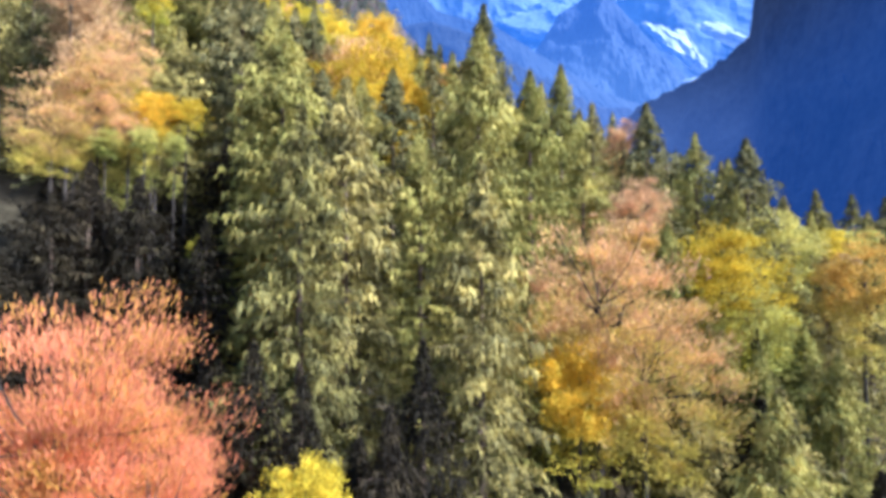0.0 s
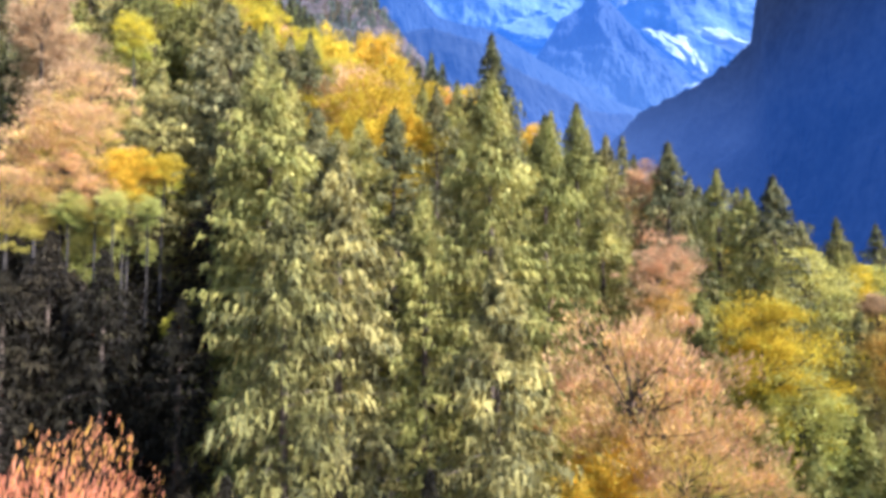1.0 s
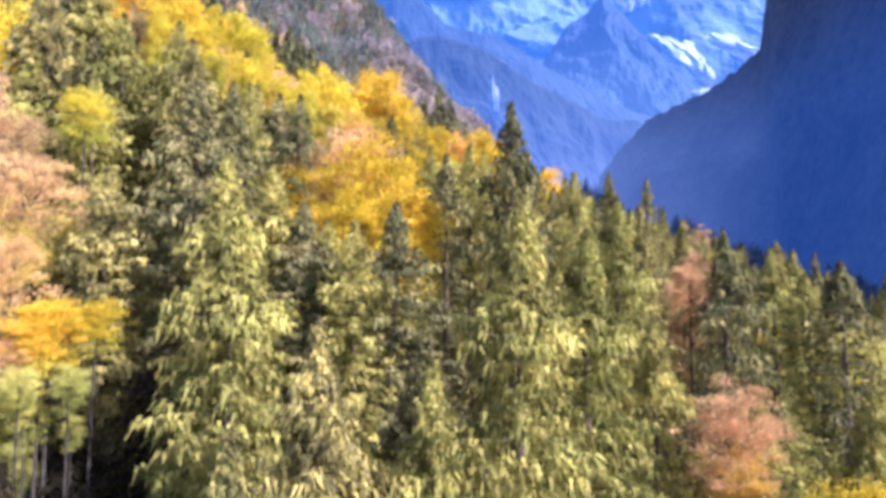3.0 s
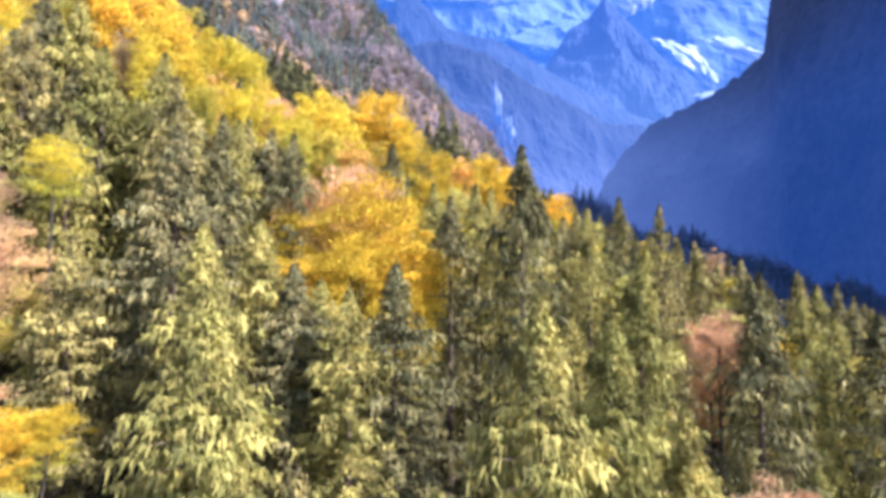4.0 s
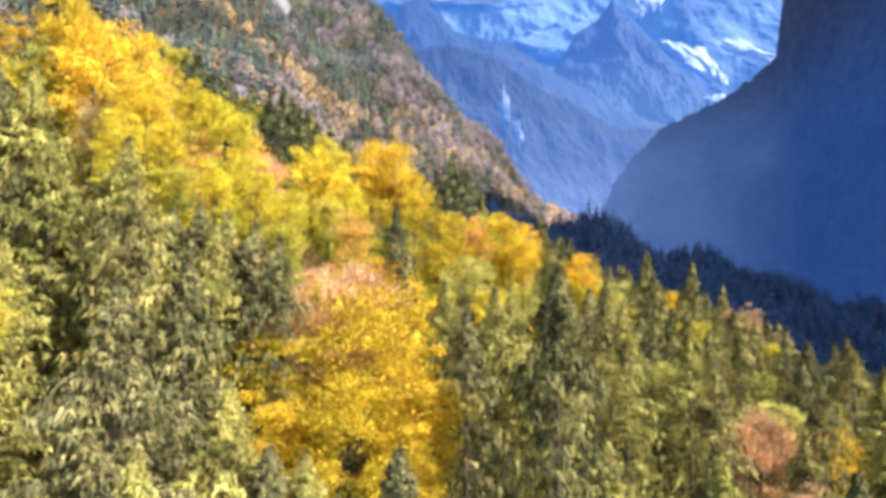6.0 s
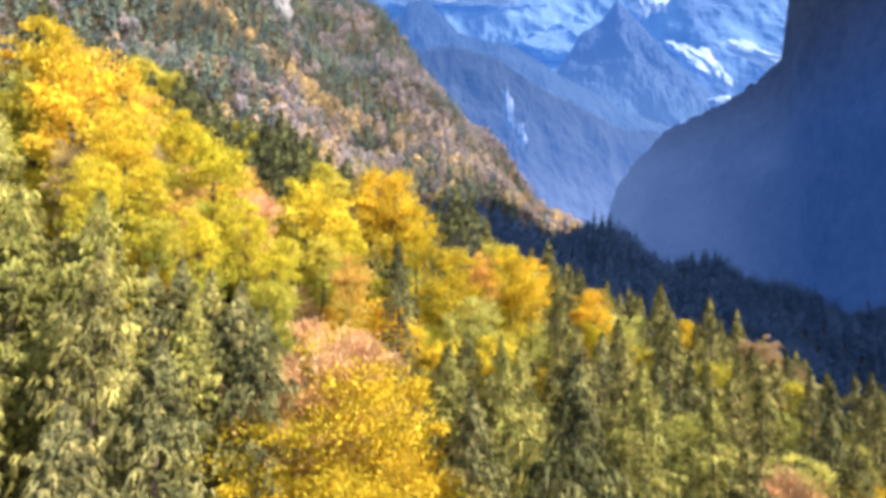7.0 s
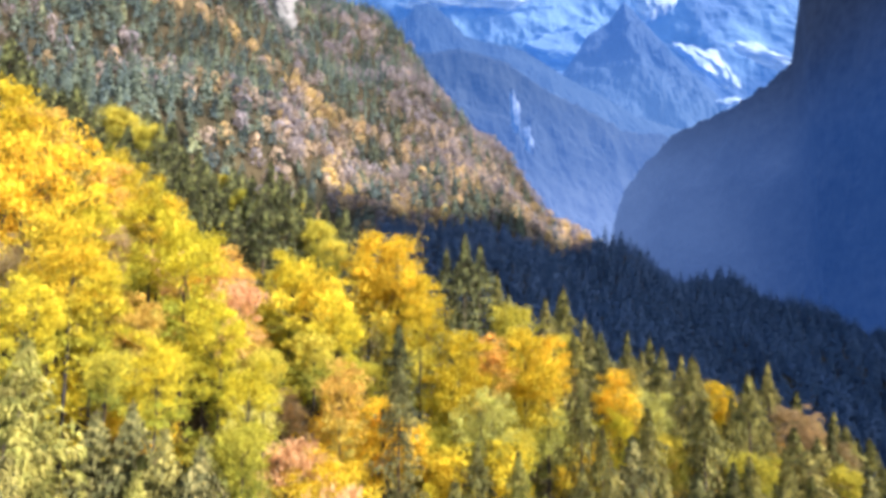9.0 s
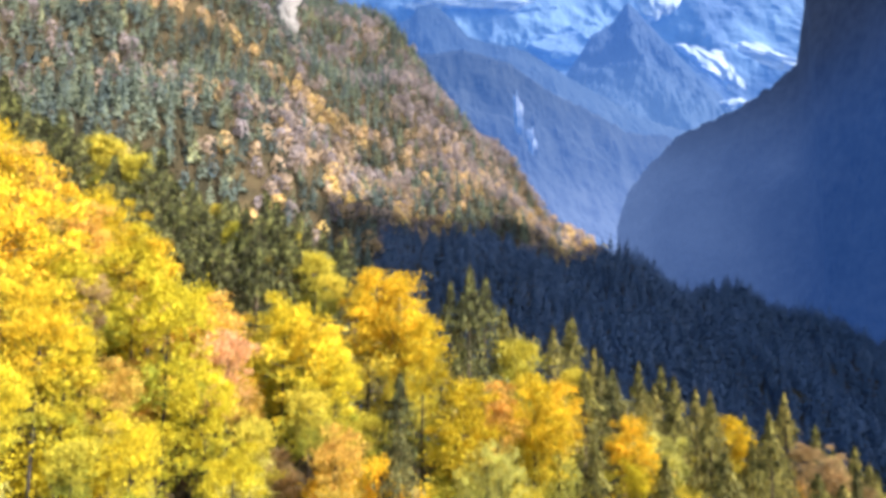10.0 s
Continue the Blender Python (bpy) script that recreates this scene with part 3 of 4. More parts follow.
SPRUCE_LABELS = {
    "near-0": "tall deep green spruce with hanging branches on the slope", "near-1": "yellow-green spruce with long drooping sprays, painted sunlit",
    "near-2": "tall olive-green spruce with drooping branches on the slope", "near-3": "low near-black spruce added as shade below its neighbours",
    "mid-0": "deep green spruce with a pointed tip above the wood", "mid-1": "pale spruce among taller dark spruces, painted sunlit",
    "mid-2": "olive-green spruce among its neighbours on the slope", "far-0": "slender dark green spruce along the crest of the slope",
    "far-1": "small deep green spruce among autumn broadleaf trees", "far-2": "small sunlit olive spruce among autumn broadleaf trees"}
used = set()


def set_tree(key, x, y, top, wide, turn, stretch=1.0):
    """A copy of a kind of tree, its tip at the height top."""
    foot = float(land(x, y))
    src = made[key]
    fir = src.name.startswith("spruce")
    if key in used:
        ob = copy_thing(src, Matrix.Identity(4))
    else:
        ob = src
        used.add(key)
    ob.rotation_euler = (0, 0, turn)
    if fir:
        ob.location = (x, y, foot)
        ob.scale = (wide, wide, max(top - foot, 6.0) / 24.0)
        tagged(ob, SPRUCE_LABELS[key], "spruce tree", GROUPS["spruce"])
    else:
        ob.location = (x, y, top - 14.0 * wide * stretch)
        ob.scale = (wide, wide, wide * stretch)
        tagged(ob, LABELS[key.split("-")[0]], "broadleaf tree", GROUPS["broad"])
    return ob


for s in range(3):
    spruce_kind(f"near-{s}", "near", 11 + s, (NEEDLES_DEEP, NEEDLES_SUNLIT, NEEDLES)[s])
    spruce_kind(f"mid-{s}", "mid", 31 + s, (NEEDLES_DEEP, NEEDLES_SUNLIT, NEEDLES)[s])
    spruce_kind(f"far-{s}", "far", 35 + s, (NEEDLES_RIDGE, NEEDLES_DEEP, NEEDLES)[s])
spruce_kind("near-3", "mid", 41, NEEDLES_SHADE_BLACK)
for i, kind in enumerate(LEAVES):
    for s in range(2):
        broadleaf_kind(f"{kind}-near-{s}", True, 50 + 7 * i + s, kind)
        broadleaf_kind(f"{kind}-mid-{s}", False, 150 + 7 * i + s, kind)

rnd = random.Random(4)
placed = []

# spruces that stand out: x, y, height of the tip, width
SPRUCES = [
    (3.7, 46.9, 85.0, 1.0), (-2.4, 97.0, 102.0, 0.8), (9.5, 42.0, 77.3, 1.0), (17.5, 45.0, 75.2, 1.05), (28.4, 87.5, 86.5, 0.8),
    (42.4, 80.0, 78.0, 0.9), (29.5, 51.0, 73.7, 1.1), (-7.2, 68.0, 91.0, 0.7), (11.8, 66.6, 83.8, 0.8), (-23.6, 82.0, 105.5, 0.8),
    (13.0, 115.5, 95.0, 0.8), (23.5, 90.0, 88.0, 0.8), (48.0, 120.0, 83.0, 0.8), (-8.5, 77.0, 93.3, 0.7), (-24.5, 51.5, 89.5, 1.0),
    (-9.5, 31.0, 75.5, 1.15), (-15.5, 40.0, 84.0, 1.1), (-5.0, 27.0, 70.5, 0.95), (-22.0, 50.5, 90.5, 1.0), (-29.0, 51.0, 92.0, 1.0), (-16.5, 47.5, 85.5, 0.95),
]
LANDMARKS = {(x, y) for x, y, _, _ in SPRUCES[3:8] + SPRUCES[:1]}        # dark tips against the valley
SPRUCES_MORE = [
    (-30.8, 53.0, 99.2, 1.0), (-35.4, 55.0, 100.8, 1.0), (-26.6, 50.0, 93.4, 1.0), (-31.8, 49.0, 95.1, 1.0),
    (-23.2, 52.0, 93.8, 1.05), (-33.5, 54.0, 98.4, 1.0), (-33.3, 51.0, 96.0, 1.0), (-26.0, 53.5, 90.8, 1.0), (-29.8, 55.0, 93.2, 1.0), (-22.0, 55.5, 89.5, 1.0), (-17.0, 54.5, 87.0, 1.0), (-15.4, 54.0, 88.2, 1.0), (-19.0, 55.0, 87.5, 1.0), (-32.1, 48.0, 89.0, 1.0), (-28.8, 50.0, 91.5, 1.0),
    (2.2, 31.5, 75.5, 1.05), (6.0, 36.0, 74.5, 0.95), (1.8, 24.5, 65.5, 0.9), (-6.4, 23.6, 68.0, 0.9), (7.0, 62.0, 85.5, 0.95),
    (11.5, 61.0, 83.0, 0.9), (2.5, 59.0, 84.5, 0.8), (-12.0, 36.0, 78.5, 1.0), (-4.0, 42.0, 77.0, 1.0), (-6.2, 40.0, 75.5, 0.95), (-1.3, 30.0, 69.0, 0.85), (-10.5, 32.0, 72.6, 0.9), (14.0, 33.0, 63.5, 0.75), (20.8, 37.5, 66.5, 0.85), (12.6, 30.0, 58.0, 0.7), (-19.5, 47.0, 90.0, 1.0),
    (26.0, 54.0, 75.0, 1.0), (18.5, 66.0, 80.0, 0.9), (34.0, 62.0, 73.0, 1.0), (-18.8, 37.2, 78.0, 0.85), (-1.0, 52.0, 82.5, 0.85), (-12.0, 43.0, 79.5, 0.95), (-25.5, 45.5, 86.5, 0.95), (-8.7, 44.0, 76.0, 0.95), (-9.7, 42.0, 77.0, 0.9), (16.0, 56.0, 79.0, 0.9), (38.0, 70.0, 76.0, 0.9), (31.0, 68.0, 76.0, 0.8), (15.8, 38.5, 66.0, 0.75), (10.2, 38.5, 70.0, 0.8),
    (-2.5, 57.0, 84.5, 0.9), (1.0, 55.0, 84.0, 0.9), (4.5, 53.0, 82.5, 0.9), (-20.0, 55.5, 90.0, 0.95), (-16.5, 57.0, 88.0, 0.9), (-29.5, 57.0, 92.5, 0.9),
]
# added trees that stand in for deep shade low in the wood
SPRUCES_SHADE_FILL = [(-5.2, 19.8, 56.5, 0.7), (-1.9, 19.2, 55.5, 0.7), (-7.6, 21.4, 57.5, 0.7), (-16.4, 28.4, 65.5, 0.8), (-20.3, 27.4, 64.5, 0.8), (-19.6, 29.2, 66.5, 0.8), (-21.8, 25.4, 62.0, 0.8), (-13.0, 29.0, 63.2, 0.75), (-17.2, 33.0, 65.5, 1.0), (-19.5, 30.5, 63.0, 1.0), (-15.2, 26.0, 58.0, 0.8), (-21.5, 34.5, 68.5, 1.0), (-10.2, 23.5, 57.0, 0.8), (-18.0, 25.0, 56.0, 0.9), (-14.5, 35.5, 69.5, 0.95), (-22.5, 27.0, 61.0, 0.9), (-3.2, 20.5, 54.0, 0.8), (-0.8, 22.0, 57.5, 0.7), (-23.5, 31.5, 66.0, 0.9), (16.0, 27.0, 54.0, 0.9), (19.5, 24.0, 51.5, 0.8)]
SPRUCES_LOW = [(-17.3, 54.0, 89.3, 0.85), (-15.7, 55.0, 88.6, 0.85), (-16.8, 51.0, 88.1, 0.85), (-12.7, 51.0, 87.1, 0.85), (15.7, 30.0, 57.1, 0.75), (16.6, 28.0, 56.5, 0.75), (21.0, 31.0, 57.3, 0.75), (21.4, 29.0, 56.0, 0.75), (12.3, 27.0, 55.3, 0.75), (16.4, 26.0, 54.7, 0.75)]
for x, y, top, wide in SPRUCES_SHADE_FILL:
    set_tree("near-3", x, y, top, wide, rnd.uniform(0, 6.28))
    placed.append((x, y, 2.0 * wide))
SPRUCES_CREST = [
    (-53.8, 84.0, 123.9, 0.80), (-49.7, 84.0, 119.4, 0.85), (-48.5, 86.0, 119.2, 0.80), (-43.5, 85.0, 117.1, 0.80), (-38.0, 79.0, 111.3, 0.70), (-39.6, 86.0, 115.7, 0.85), (-34.9, 80.0, 109.4, 0.70), (-34.5, 84.0, 112.7, 0.80), (-33.7, 81.0, 108.8, 0.70), (-30.9, 81.0, 107.5, 0.70),
    (-33.4, 88.0, 110.4, 0.80), (-28.8, 83.0, 107.3, 0.70), (-29.0, 88.0, 109.2, 0.85), (-26.7, 82.0, 105.3, 0.65), (-25.2, 85.0, 106.8, 0.70), (-25.0, 90.0, 109.5, 0.85), (-22.3, 88.0, 106.7, 0.70), (-22.7, 95.0, 107.2, 0.80), (-18.7, 94.0, 104.5, 0.70), (-18.8, 98.0, 106.5, 0.70),
    (-51.5, 80.0, 123.5, 0.80), (-50.6, 82.0, 121.2, 0.80), (-47.3, 80.0, 118.4, 0.75), (-46.9, 82.0, 118.3, 0.80), (-45.9, 84.0, 118.0, 0.70), (-42.9, 82.0, 116.7, 0.75), (-38.5, 81.0, 114.0, 0.75),
    (-36.7, 80.0, 110.8, 0.70), (-36.2, 83.0, 115.3, 0.75), (-36.6, 86.0, 114.8, 0.80), (-33.7, 84.0, 111.9, 0.75), (-33.2, 86.0, 111.0, 0.80), (-30.3, 84.0, 109.5, 0.75), (-29.6, 87.0, 109.4, 0.80),
    (-26.4, 85.0, 108.0, 0.70), (-25.5, 88.0, 110.4, 0.75), (-23.1, 87.0, 107.8, 0.70), (-22.9, 92.0, 108.6, 0.75), (-20.3, 93.0, 106.3, 0.70), (-4.7, 92.0, 100.4, 0.60), (-2.5, 92.0, 102.3, 0.75),
    (-0.6, 94.0, 101.1, 0.80), (1.7, 96.0, 97.4, 0.60), (9.5, 108.0, 94.4, 0.60), (12.6, 110.0, 95.9, 0.75), (28.1, 118.0, 88.0, 0.70), (29.4, 116.0, 86.7, 0.70), (28.1, 105.0, 86.6, 0.60),
    (35.6, 118.0, 84.2, 0.60), (41.3, 112.0, 82.6, 0.60), (47.0, 118.0, 84.2, 0.75), (50.3, 116.0, 79.8, 0.60), (53.2, 112.0, 77.7, 0.70), (55.4, 108.0, 74.7, 0.80), (14.9, 106.0, 91.6, 0.60),
    (22.7, 112.0, 89.2, 0.60), (39.8, 116.0, 81.0, 0.60),
]
for x, y, top, wide in SPRUCES + SPRUCES_MORE + SPRUCES_LOW + SPRUCES_CREST:
    near = y < 45
    # paler needles brighten front spruces that would render too shaded
    set_tree(f"{'near' if near else 'mid' if y < 72 else 'far'}-{2 if y < 28 or y > 72 and x > 0 else 0 if y > 72 or (x, y) in LANDMARKS else 1 if near and top < 77 or 0 < x < 16 and y < 62 else rnd.randrange(3) if x < 8 else rnd.choice((1, 2))}", x, y, top + (1.4 if y > 84 else 0.0), wide * rnd.uniform(1.0, 1.15) * (1.12 if y > 84 else 1.08), rnd.uniform(0, 6.28))
    placed.append((x, y, 2.6 * wide))

# broadleaf trees that stand out: x, y, height of the crown's middle, crown radius
CROWNS = {
    "salmon_gold": [(-11.4, 16.8, 55.4, 3.9), (-9.0, 16.4, 52.8, 2.7)],
    "peach_gold": [(-19.8, 30.0, 69.5, 1.3), (-18.0, 30.0, 68.5, 1.0), (-21.5, 28.8, 67.6, 2.0), (-20.1, 30.5, 71.6, 1.6), (-19.4, 32.0, 72.4, 1.2), (-23.6, 37.5, 75.6, 2.3), (-20.6, 30.8, 70.6, 2.7), (8.0, 27.5, 58.2, 3.8), (9.8, 26.2, 55.0, 3.2), (-9.6, 53.2, 79.6, 3.6), (-12.2, 52.5, 81.6, 2.2)],
    "gold": [(-17.2, 31.0, 69.6, 1.2), (-15.7, 32.0, 69.9, 1.0), (17.3, 33.0, 59.8, 3.0), (-17.3, 31.6, 69.4, 1.5), (6.4, 26.0, 54.4, 2.4), (-8.0, 52.8, 78.8, 4.6), (-3.6, 51.5, 75.6, 3.4), (-11.8, 51.5, 77.4, 3.4), (-7.4, 49.0, 75.6, 3.2), (-4.2, 48.0, 72.6, 2.8), (-10.8, 48.5, 74.4, 2.8), (-34.3, 64.0, 103.4, 3.9), (-26.6, 59.0, 97.8, 2.5), (-9.7, 83.0, 97.9, 3.6), (-6.9, 82.0, 94.7, 2.6), (-12.6, 84.0, 98.9, 3.1), (-2.7, 78.0, 88.7, 3.2), (3.6, 80.0, 88.8, 3.3), (6.2, 83.0, 89.0, 2.4), (13.3, 83.7, 85.6, 2.3), (33.3, 106.0, 80.7, 2.7), (-34.0, 73.0, 105.4, 2.6), (-29.0, 73.0, 101.6, 2.5), (-41.5, 70.0, 110.1, 3.4), (-41.2, 73.0, 109.6, 2.4)],
    "olive": [(-19.0, 29.5, 67.5, 0.9), (-16.8, 29.5, 67.7, 0.8), (-15.6, 30.5, 67.7, 0.8), (-27.1, 41.0, 81.0, 1.7), (18.8, 32.2, 57.0, 2.6), (-0.9, 76.0, 84.8, 2.8), (18.7, 90.0, 82.7, 2.6), (6.3, 84.0, 82.0, 2.9)],
    "lime": [(-41.4, 84.0, 115.0, 2.2), (-37.6, 83.0, 113.1, 1.9), (-31.2, 88.0, 109.2, 0.9), (-27.5, 86.0, 106.5, 1.6), (-23.6, 90.0, 105.9, 1.5), (-19.8, 89.0, 103.1, 2.4), (-17.2, 86.0, 100.9, 1.9), (3.4, 95.0, 92.8, 3.4), (-21.9, 56.0, 91.8, 1.2), (-14.5, 57.0, 87.4, 1.9), (18.3, 84.0, 80.6, 2.2), (26.4, 83.5, 78.7, 2.7), (40.0, 90.0, 75.7, 2.2), (-15.7, 63.0, 91.2, 1.5), (-14.3, 70.0, 91.7, 1.6), (11.0, 100.0, 89.3, 2.4)],
    "salmon": [(26.8, 71.0, 70.4, 3.5), (15.8, 46.5, 71.9, 1.5), (13.0, 36.4, 64.4, 1.9), (-8.4, 55.4, 83.4, 3.0), (-12.6, 55.0, 81.0, 2.2), (-20.9, 70.5, 95.5, 2.2), (-26.8, 70.0, 98.7, 1.4)],
    "brown": [(-27.3, 38.0, 81.6, 2.1), (-26.3, 40.0, 79.9, 1.8), (-28.5, 40.5, 80.3, 2.7), (-26.0, 39.0, 76.5, 2.6), (41.2, 98.0, 79.0, 2.2), (43.8, 97.0, 75.8, 2.3), (41.7, 104.0, 79.5, 1.9), (-29.9, 67.0, 100.0, 1.5), (-31.5, 60.0, 97.4, 1.5)],
    "orange": [(13.3, 36.2, 62.2, 1.3), (12.0, 35.0, 60.2, 1.2), (26.0, 33.0, 59.6, 2.3), (-39.1, 72.0, 108.2, 3.3), (-24.1, 62.0, 94.2, 1.6), (-11.4, 67.0, 89.1, 1.9), (-23.4, 73.0, 97.7, 2.2), (-33.2, 71.0, 104.4, 2.2), (0.2, 79.0, 89.4, 2.2)],
    "yellow": [(-23.2, 41.4, 82.2, 1.25), (-4.3, 17.2, 52.6, 1.5), (-15.8, 75.0, 95.3, 3.3), (-18.9, 77.0, 97.4, 2.4), (-13.4, 74.0, 92.8, 2.2), (-20.2, 58.0, 91.7, 1.7), (-23.2, 66.0, 98.7, 3.0), (-26.3, 56.0, 94.4, 1.7), (-25.7, 60.0, 95.3, 1.8), (-19.8, 65.0, 92.5, 2.2), (-15.5, 60.0, 89.8, 1.7), (-29.7, 72.0, 102.6, 2.5), (-31.3, 66.0, 101.2, 2.4), (13.0, 82.0, 82.9, 1.7)],
}
for kind, spots in CROWNS.items():
    for x, y, mid, r in spots:
        set_tree(f"{kind}-{'near' if y < 54 else 'mid'}-{rnd.randrange(2)}", x, y, mid + r * 1.0, r / (4.0 if y < 54 else 4.3), rnd.uniform(0, 6.28), 1.7 if (x, y) == (26.8, 71.0) else 0.86 if y < 36 and x < -15 else 1.3 if y > 54 else 1.0)
        placed.append((x, y, r * 0.85))

# the rest of the wood on the near slope
count = {"spruce": 0, "broad": 0}
for _ in range(14000):
    x, y = rnd.uniform(-75, 95), rnd.uniform(18, 170)
    if x < -6 - 0.85 * y or x > 8 + 0.75 * y or y > crest(x) + 8:
        continue
    r = rnd.uniform(1.7, 2.9)
    if any((x - a) ** 2 + (y - b) ** 2 < (r + c) ** 2 * (0.58 if y < 57 else 0.46) for a, b, c in placed):
        continue
    tip = float(canopy(min(max(x, -70), 75), min(y, crest(x)))) - 0.6 * max(0.0, y - crest(x))
    if 40 < y < 71 and abs(x + 1 - 0.513 * (y - 17)) < 3.2:
        continue
    if (-24 < x < -8.5 and 17 < y < 36) or (-5.5 < x < -0.5 and 26 < y < 41):
        continue
    if y < (57 if x < -12 else 57):
        p_spruce = 1.0
    elif x < -8 and y > crest(x) - 13:
        p_spruce = 0.8
    elif x < -4 - 0.1 * (y - 50) and y < 88:
        p_spruce = 0.2
    elif x < -20:
        p_spruce = 0.7
    else:
        p_spruce = 0.92
    size = "near" if y < 38 else "mid"
    fir = rnd.random() < p_spruce
    if count["spruce" if fir else "broad"] > (178 if fir else 220):
        continue
    if fir:
        set_tree(f"{'far' if y > 72 else size}-{rnd.choice((0, 1, 2) if x < 8 else (1, 2)) if y < 72 else rnd.choice((1, 2, 2) if x > -8 else (0, 0, 2))}", x, y, tip + (rnd.uniform(-0.5, 3.2) if x > 2 and y > 72 else rnd.uniform(-7, -0.5)), r / 2.5, rnd.uniform(0, 6.28))
        count["spruce"] += 1
    else:
        left = x < -4
        kind = rnd.choices(["gold", "yellow", "lime", "orange", "salmon", "olive", "brown"], (4, 4, 3.5, 1.5, 0.6, 0.8, 0.5) if left else (0.7, 0.5, 3, 0.2, 0.15, 3, 0.7))[0]
        r *= 1.3
        set_tree(f"{kind}-{size}-{rnd.randrange(2)}", x, y, tip + rnd.uniform(-8, -2.0), r / 4.0, rnd.uniform(0, 6.28))
        count["broad"] += 1
    placed.append((x, y, r))
# lower crowns that fill the wood between the trunks
for _ in range(1500):
    x, y = rnd.uniform(-50, 12), rnd.uniform(54, 92)
    if x < -6 - 0.7 * y or x > -4 + 0.4 * (y - 60) or y > crest(x) - 14 or count["broad"] > 330:
        continue
    r = rnd.uniform(1.5, 2.4)
    if any((x - a) ** 2 + (y - b) ** 2 < (0.8 * r + 0.55 * c) ** 2 for a, b, c in placed):
        continue
    kind = rnd.choices(["gold", "yellow", "lime", "orange", "olive"], (3, 4, 4, 1, 1))[0]
    set_tree(f"{kind}-mid-{rnd.randrange(2)}", x, y, float(canopy(x, y)) + rnd.uniform(-8, -4), r / 4.0, rnd.uniform(0, 6.28), 1.3)
    count["broad"] += 1
    placed.append((x, y, r))
# low boughs and saplings under the gold crowns
for kind, x, y, mid, r in (("olive", -17.5, 30.8, 66.7, 0.95), ("olive", -19.3, 31.0, 65.8, 0.95), ("olive", -18.2, 31.4, 64.4, 0.8), ("olive", -16.2, 31.6, 65.8, 0.55), ("lime", -14.2, 31.0, 61.8, 0.7)):
    set_tree(f"{kind}-near-{int(10 * y) % 2}", x, y, mid + r, r / 4.0, 9.0 * x)
for key, root in made.items():
    if key not in used:
        for o in (*root.children_recursive, root):
            bpy.data.objects.remove(o)


# ---- far woods ----
def woods(name, spots, broad, mat, label, tufts, seed, breadth=0.48, tuft=1.0):
    """Many small trees as one mesh, each a ragged cone or dome of leafy tufts with a tint of its own."""
    g = np.random.default_rng(seed)
    P, A, S, T = [], [], [], []
    for x, y, z, h, r, tint in spots:
        n = tufts
        an, u = g.uniform(0, 6.283, n), g.uniform(0, 1, n)
        if broad:
            lump = 1 + 0.25 * np.sin(an * 2 + g.uniform(0, 6)) + 0.2 * np.sin(an * 3 + u * 7)
            rad = r * np.sin(np.pi * (0.12 + 0.86 * u)) ** 0.6 * lump * g.uniform(0.8, 1.05, n)
            out = np.stack([np.cos(an), np.sin(an), 1.6 * u - 0.5], 1)
            along = np.stack([-np.sin(an), np.cos(an), 0 * an], 1) * g.normal(0, 0.6, n)[:, None] + np.outer(g.normal(0, 0.6, n), (0, 0, 1)) + out * 0.3
        else:
            u = 1 - (1 - u) ** 0.55
            rad = r * (1 - u) ** 0.85 * (0.85 + 0.15 * np.sin(u * 30 + g.uniform(0, 6))) * g.uniform(0.8, 1.1, n)
            out = np.stack([np.cos(an), np.sin(an), 0 * an + 0.3], 1)
            along = out * 0.45 + np.array((0, 0, -0.8)) + g.normal(0, 0.2, (n, 3))
        ln = tuft * g.uniform(0.8, 1.6, n) * (1.0 if broad else 0.6 + 0.5 * (1 - u))
        p = np.stack([x + np.cos(an) * rad, y + np.sin(an) * rad, z + h * (0.05 + 0.95 * u)], 1)
        side = np.cross(along, out + g.normal(0, 0.2, (n, 3)))
        side /= np.linalg.norm(side, axis=1)[:, None] + 1e-6
        P.append(p - along * ln[:, None] * 0.5), A.append(along * ln[:, None]), S.append(side * (ln * breadth)[:, None])
        T.append(np.full(n * 3, tint))
    return tagged(new(name, leafy(name, *slivers(np.concatenate(P), np.concatenate(A), np.concatenate(S)), np.concatenate(T), mat)), label, "forest", kind="stuff")


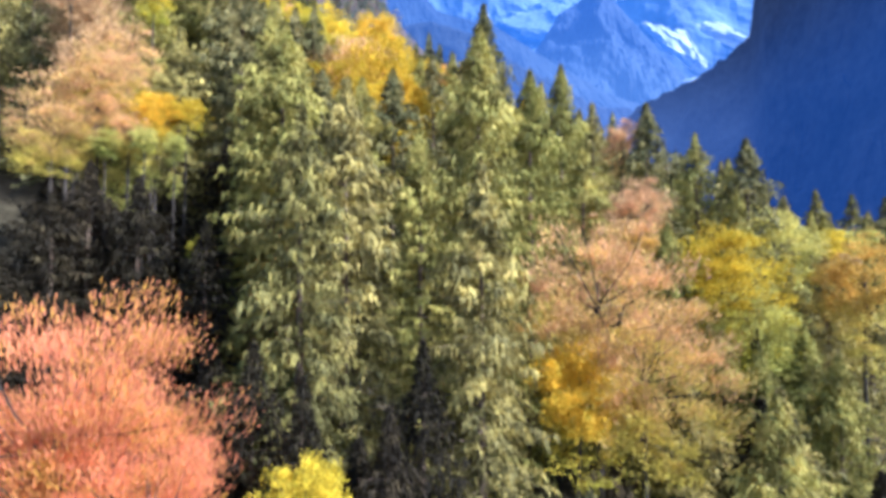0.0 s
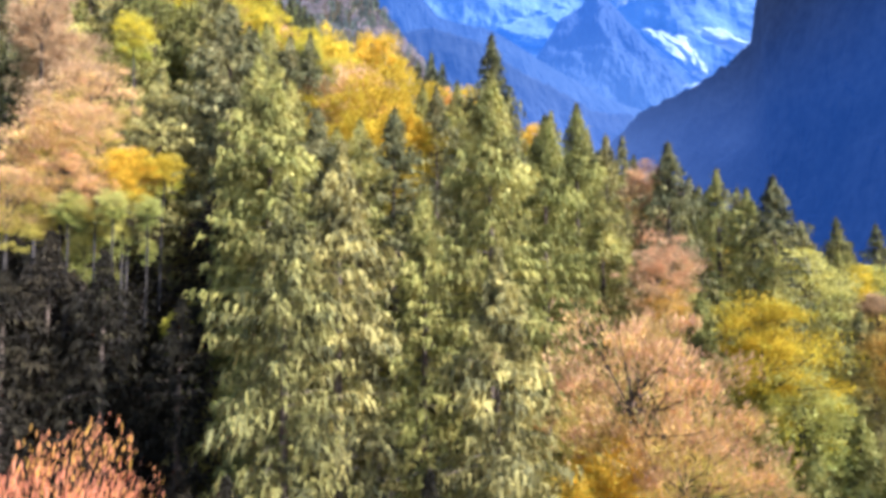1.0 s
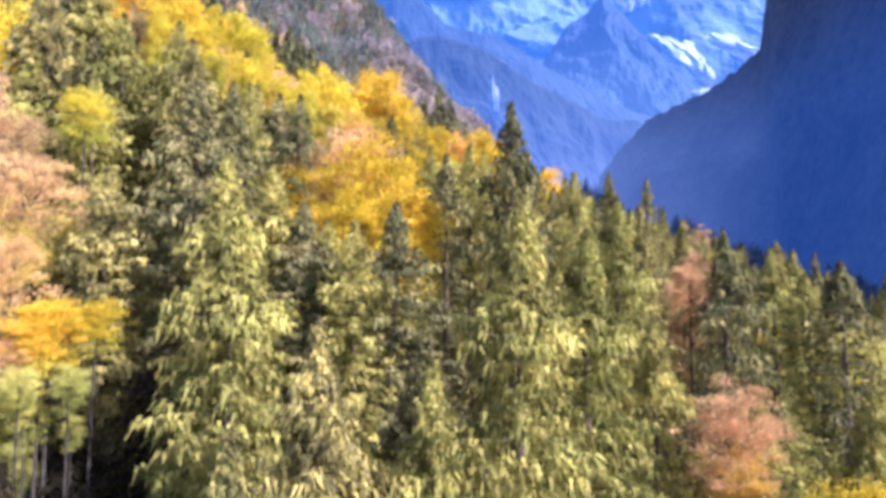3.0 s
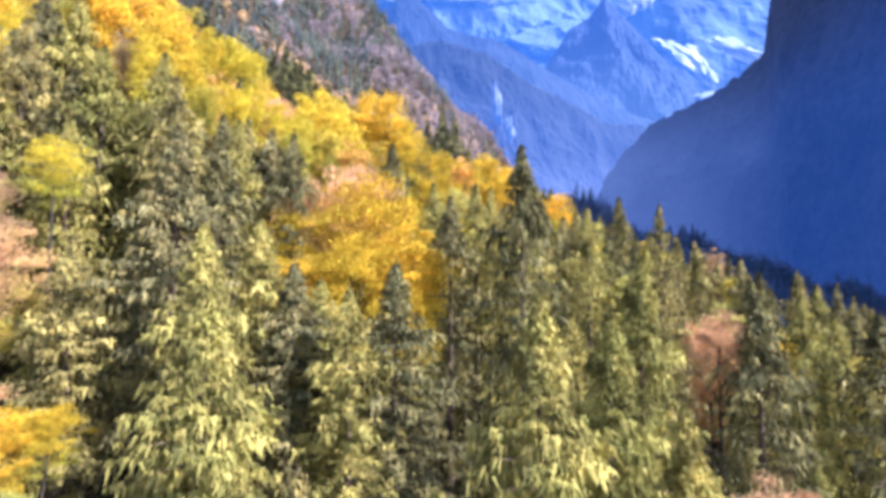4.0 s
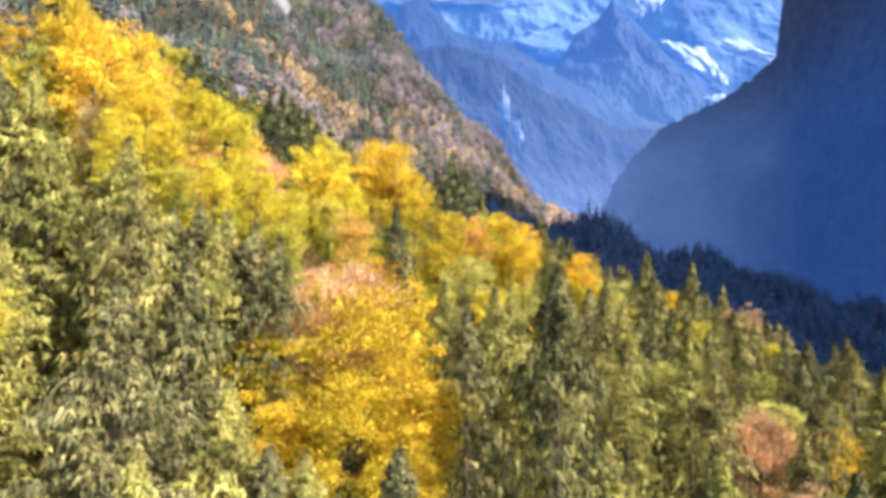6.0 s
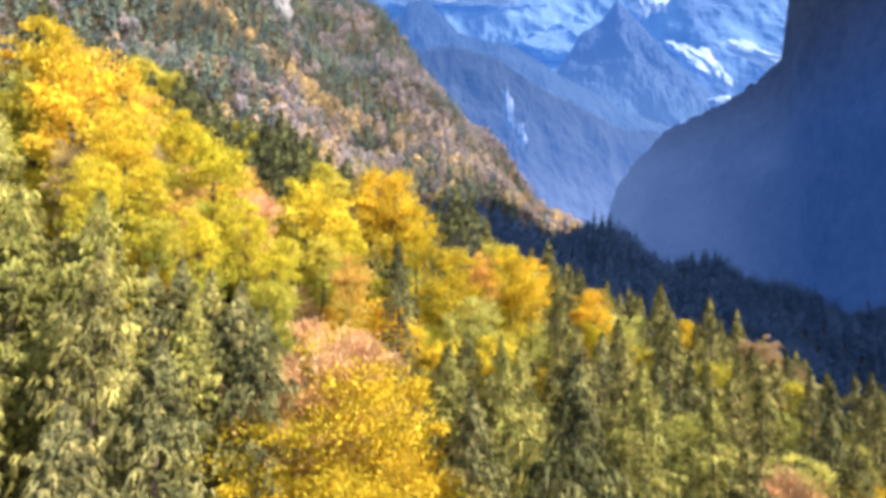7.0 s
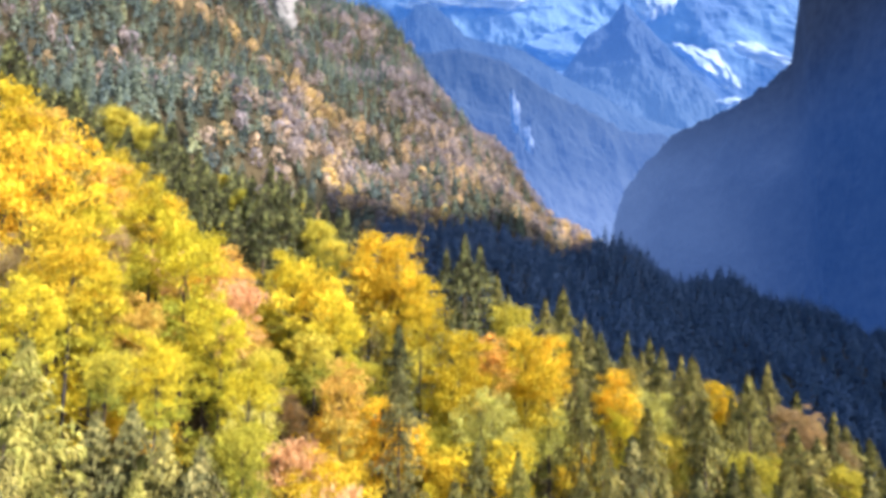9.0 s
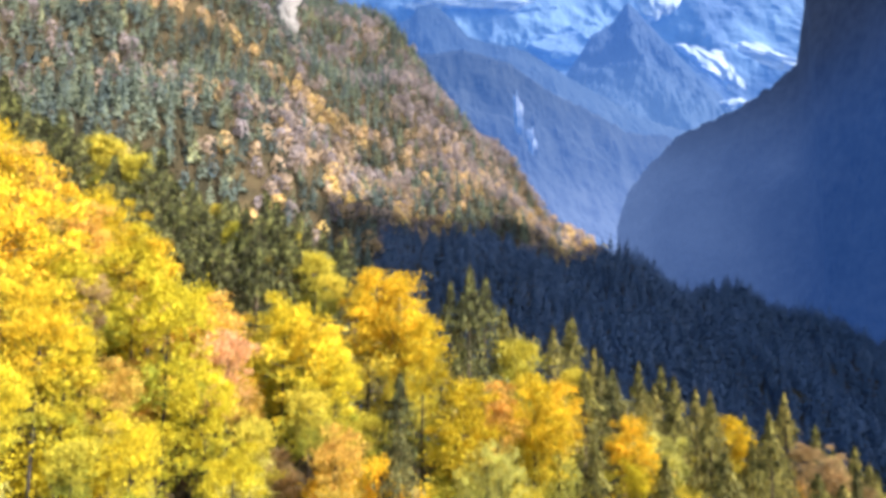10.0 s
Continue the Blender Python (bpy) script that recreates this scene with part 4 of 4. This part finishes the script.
OCHRE = ([-150, -123, -102, -72], [274, 286, 311, 352])      # a strip of ochre broadleaf wood across the hillside
g = np.random.default_rng(21)
firs, broads, spur_firs = [], [], []
for x in np.arange(-250, 180, 4.9):
    for y in np.arange(110, 570, 4.9):
        a, b = x + g.uniform(-2.4, 2.4), y + g.uniform(-2.4, 2.4)
        if b < crest(a) + 20 or abs(a + 10) > 0.95 * b or a > -40 and b < spur_line(a) + 12:
            continue
        z = float(land(a, b))
        if z < 10:
            continue
        patch = noise.noise(Vector((a * 0.02, b * 0.02, 0))) + 0.6 * noise.noise(Vector((a * 0.06, b * 0.06, 4)))
        lot = float(np.interp(a, [-160, -60, 20], [0.85, 0.5, 0.15])) - 1.1 * patch + float(np.interp(b, [150, 260], [0.35, 0.0]))
        glade = a < -68 and abs(b - np.interp(a, OCHRE[0], OCHRE[1])) < 8 + 6 * patch
        if g.random() < (0.03 if glade else lot):
            firs.append((a, b, z - 0.5, g.uniform(9, 17), g.uniform(1.9, 2.9), g.beta(1.6, 2.0)))
        else:
            # crowns higher up draw mauve tints, haze put into their colour
            haziness = float(np.interp(z, [130, 260], [0.0, 1.0]))
            tint = g.uniform(0.55, 0.85) if glade else g.uniform(0.0, 0.95 - 0.4 * haziness) ** (1.1 + 0.5 * haziness)
            broads.append((a, b, z - 0.5, g.uniform(5, 10), g.uniform(2.1, 4.0), tint))
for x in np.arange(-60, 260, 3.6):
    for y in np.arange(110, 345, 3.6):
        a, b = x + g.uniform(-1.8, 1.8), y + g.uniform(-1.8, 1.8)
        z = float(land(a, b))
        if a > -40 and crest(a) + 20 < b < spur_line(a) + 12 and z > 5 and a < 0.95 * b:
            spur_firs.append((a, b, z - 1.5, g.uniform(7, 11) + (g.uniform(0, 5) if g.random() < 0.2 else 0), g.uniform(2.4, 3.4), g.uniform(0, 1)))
woods("spruce_woods", firs, False, NEEDLES_FAR, "distant grey-green spruce forest on the far hillside, haze in its colour", 96, 5)
woods("shaded_spruce_woods", spur_firs, False, NEEDLES_HAZED, "dense spruce forest on the shaded spur, haze blue in its needles", 170, 7, 0.6, 0.75)
woods("broadleaf_woods", broads, True, WOODS_LEAVES, "distant brown and ochre autumn woods, upper crowns painted haze mauve", 96, 6)
field("rock_outcrop", [(-136, 366, 300), (-121, 366, 300), (-123, 364, 272), (-138, 364, 272)], PALE_ROCK, "pale limestone outcrop among the hillside trees", "rock", 3.0, 20, 28, 0.2, seed=8)
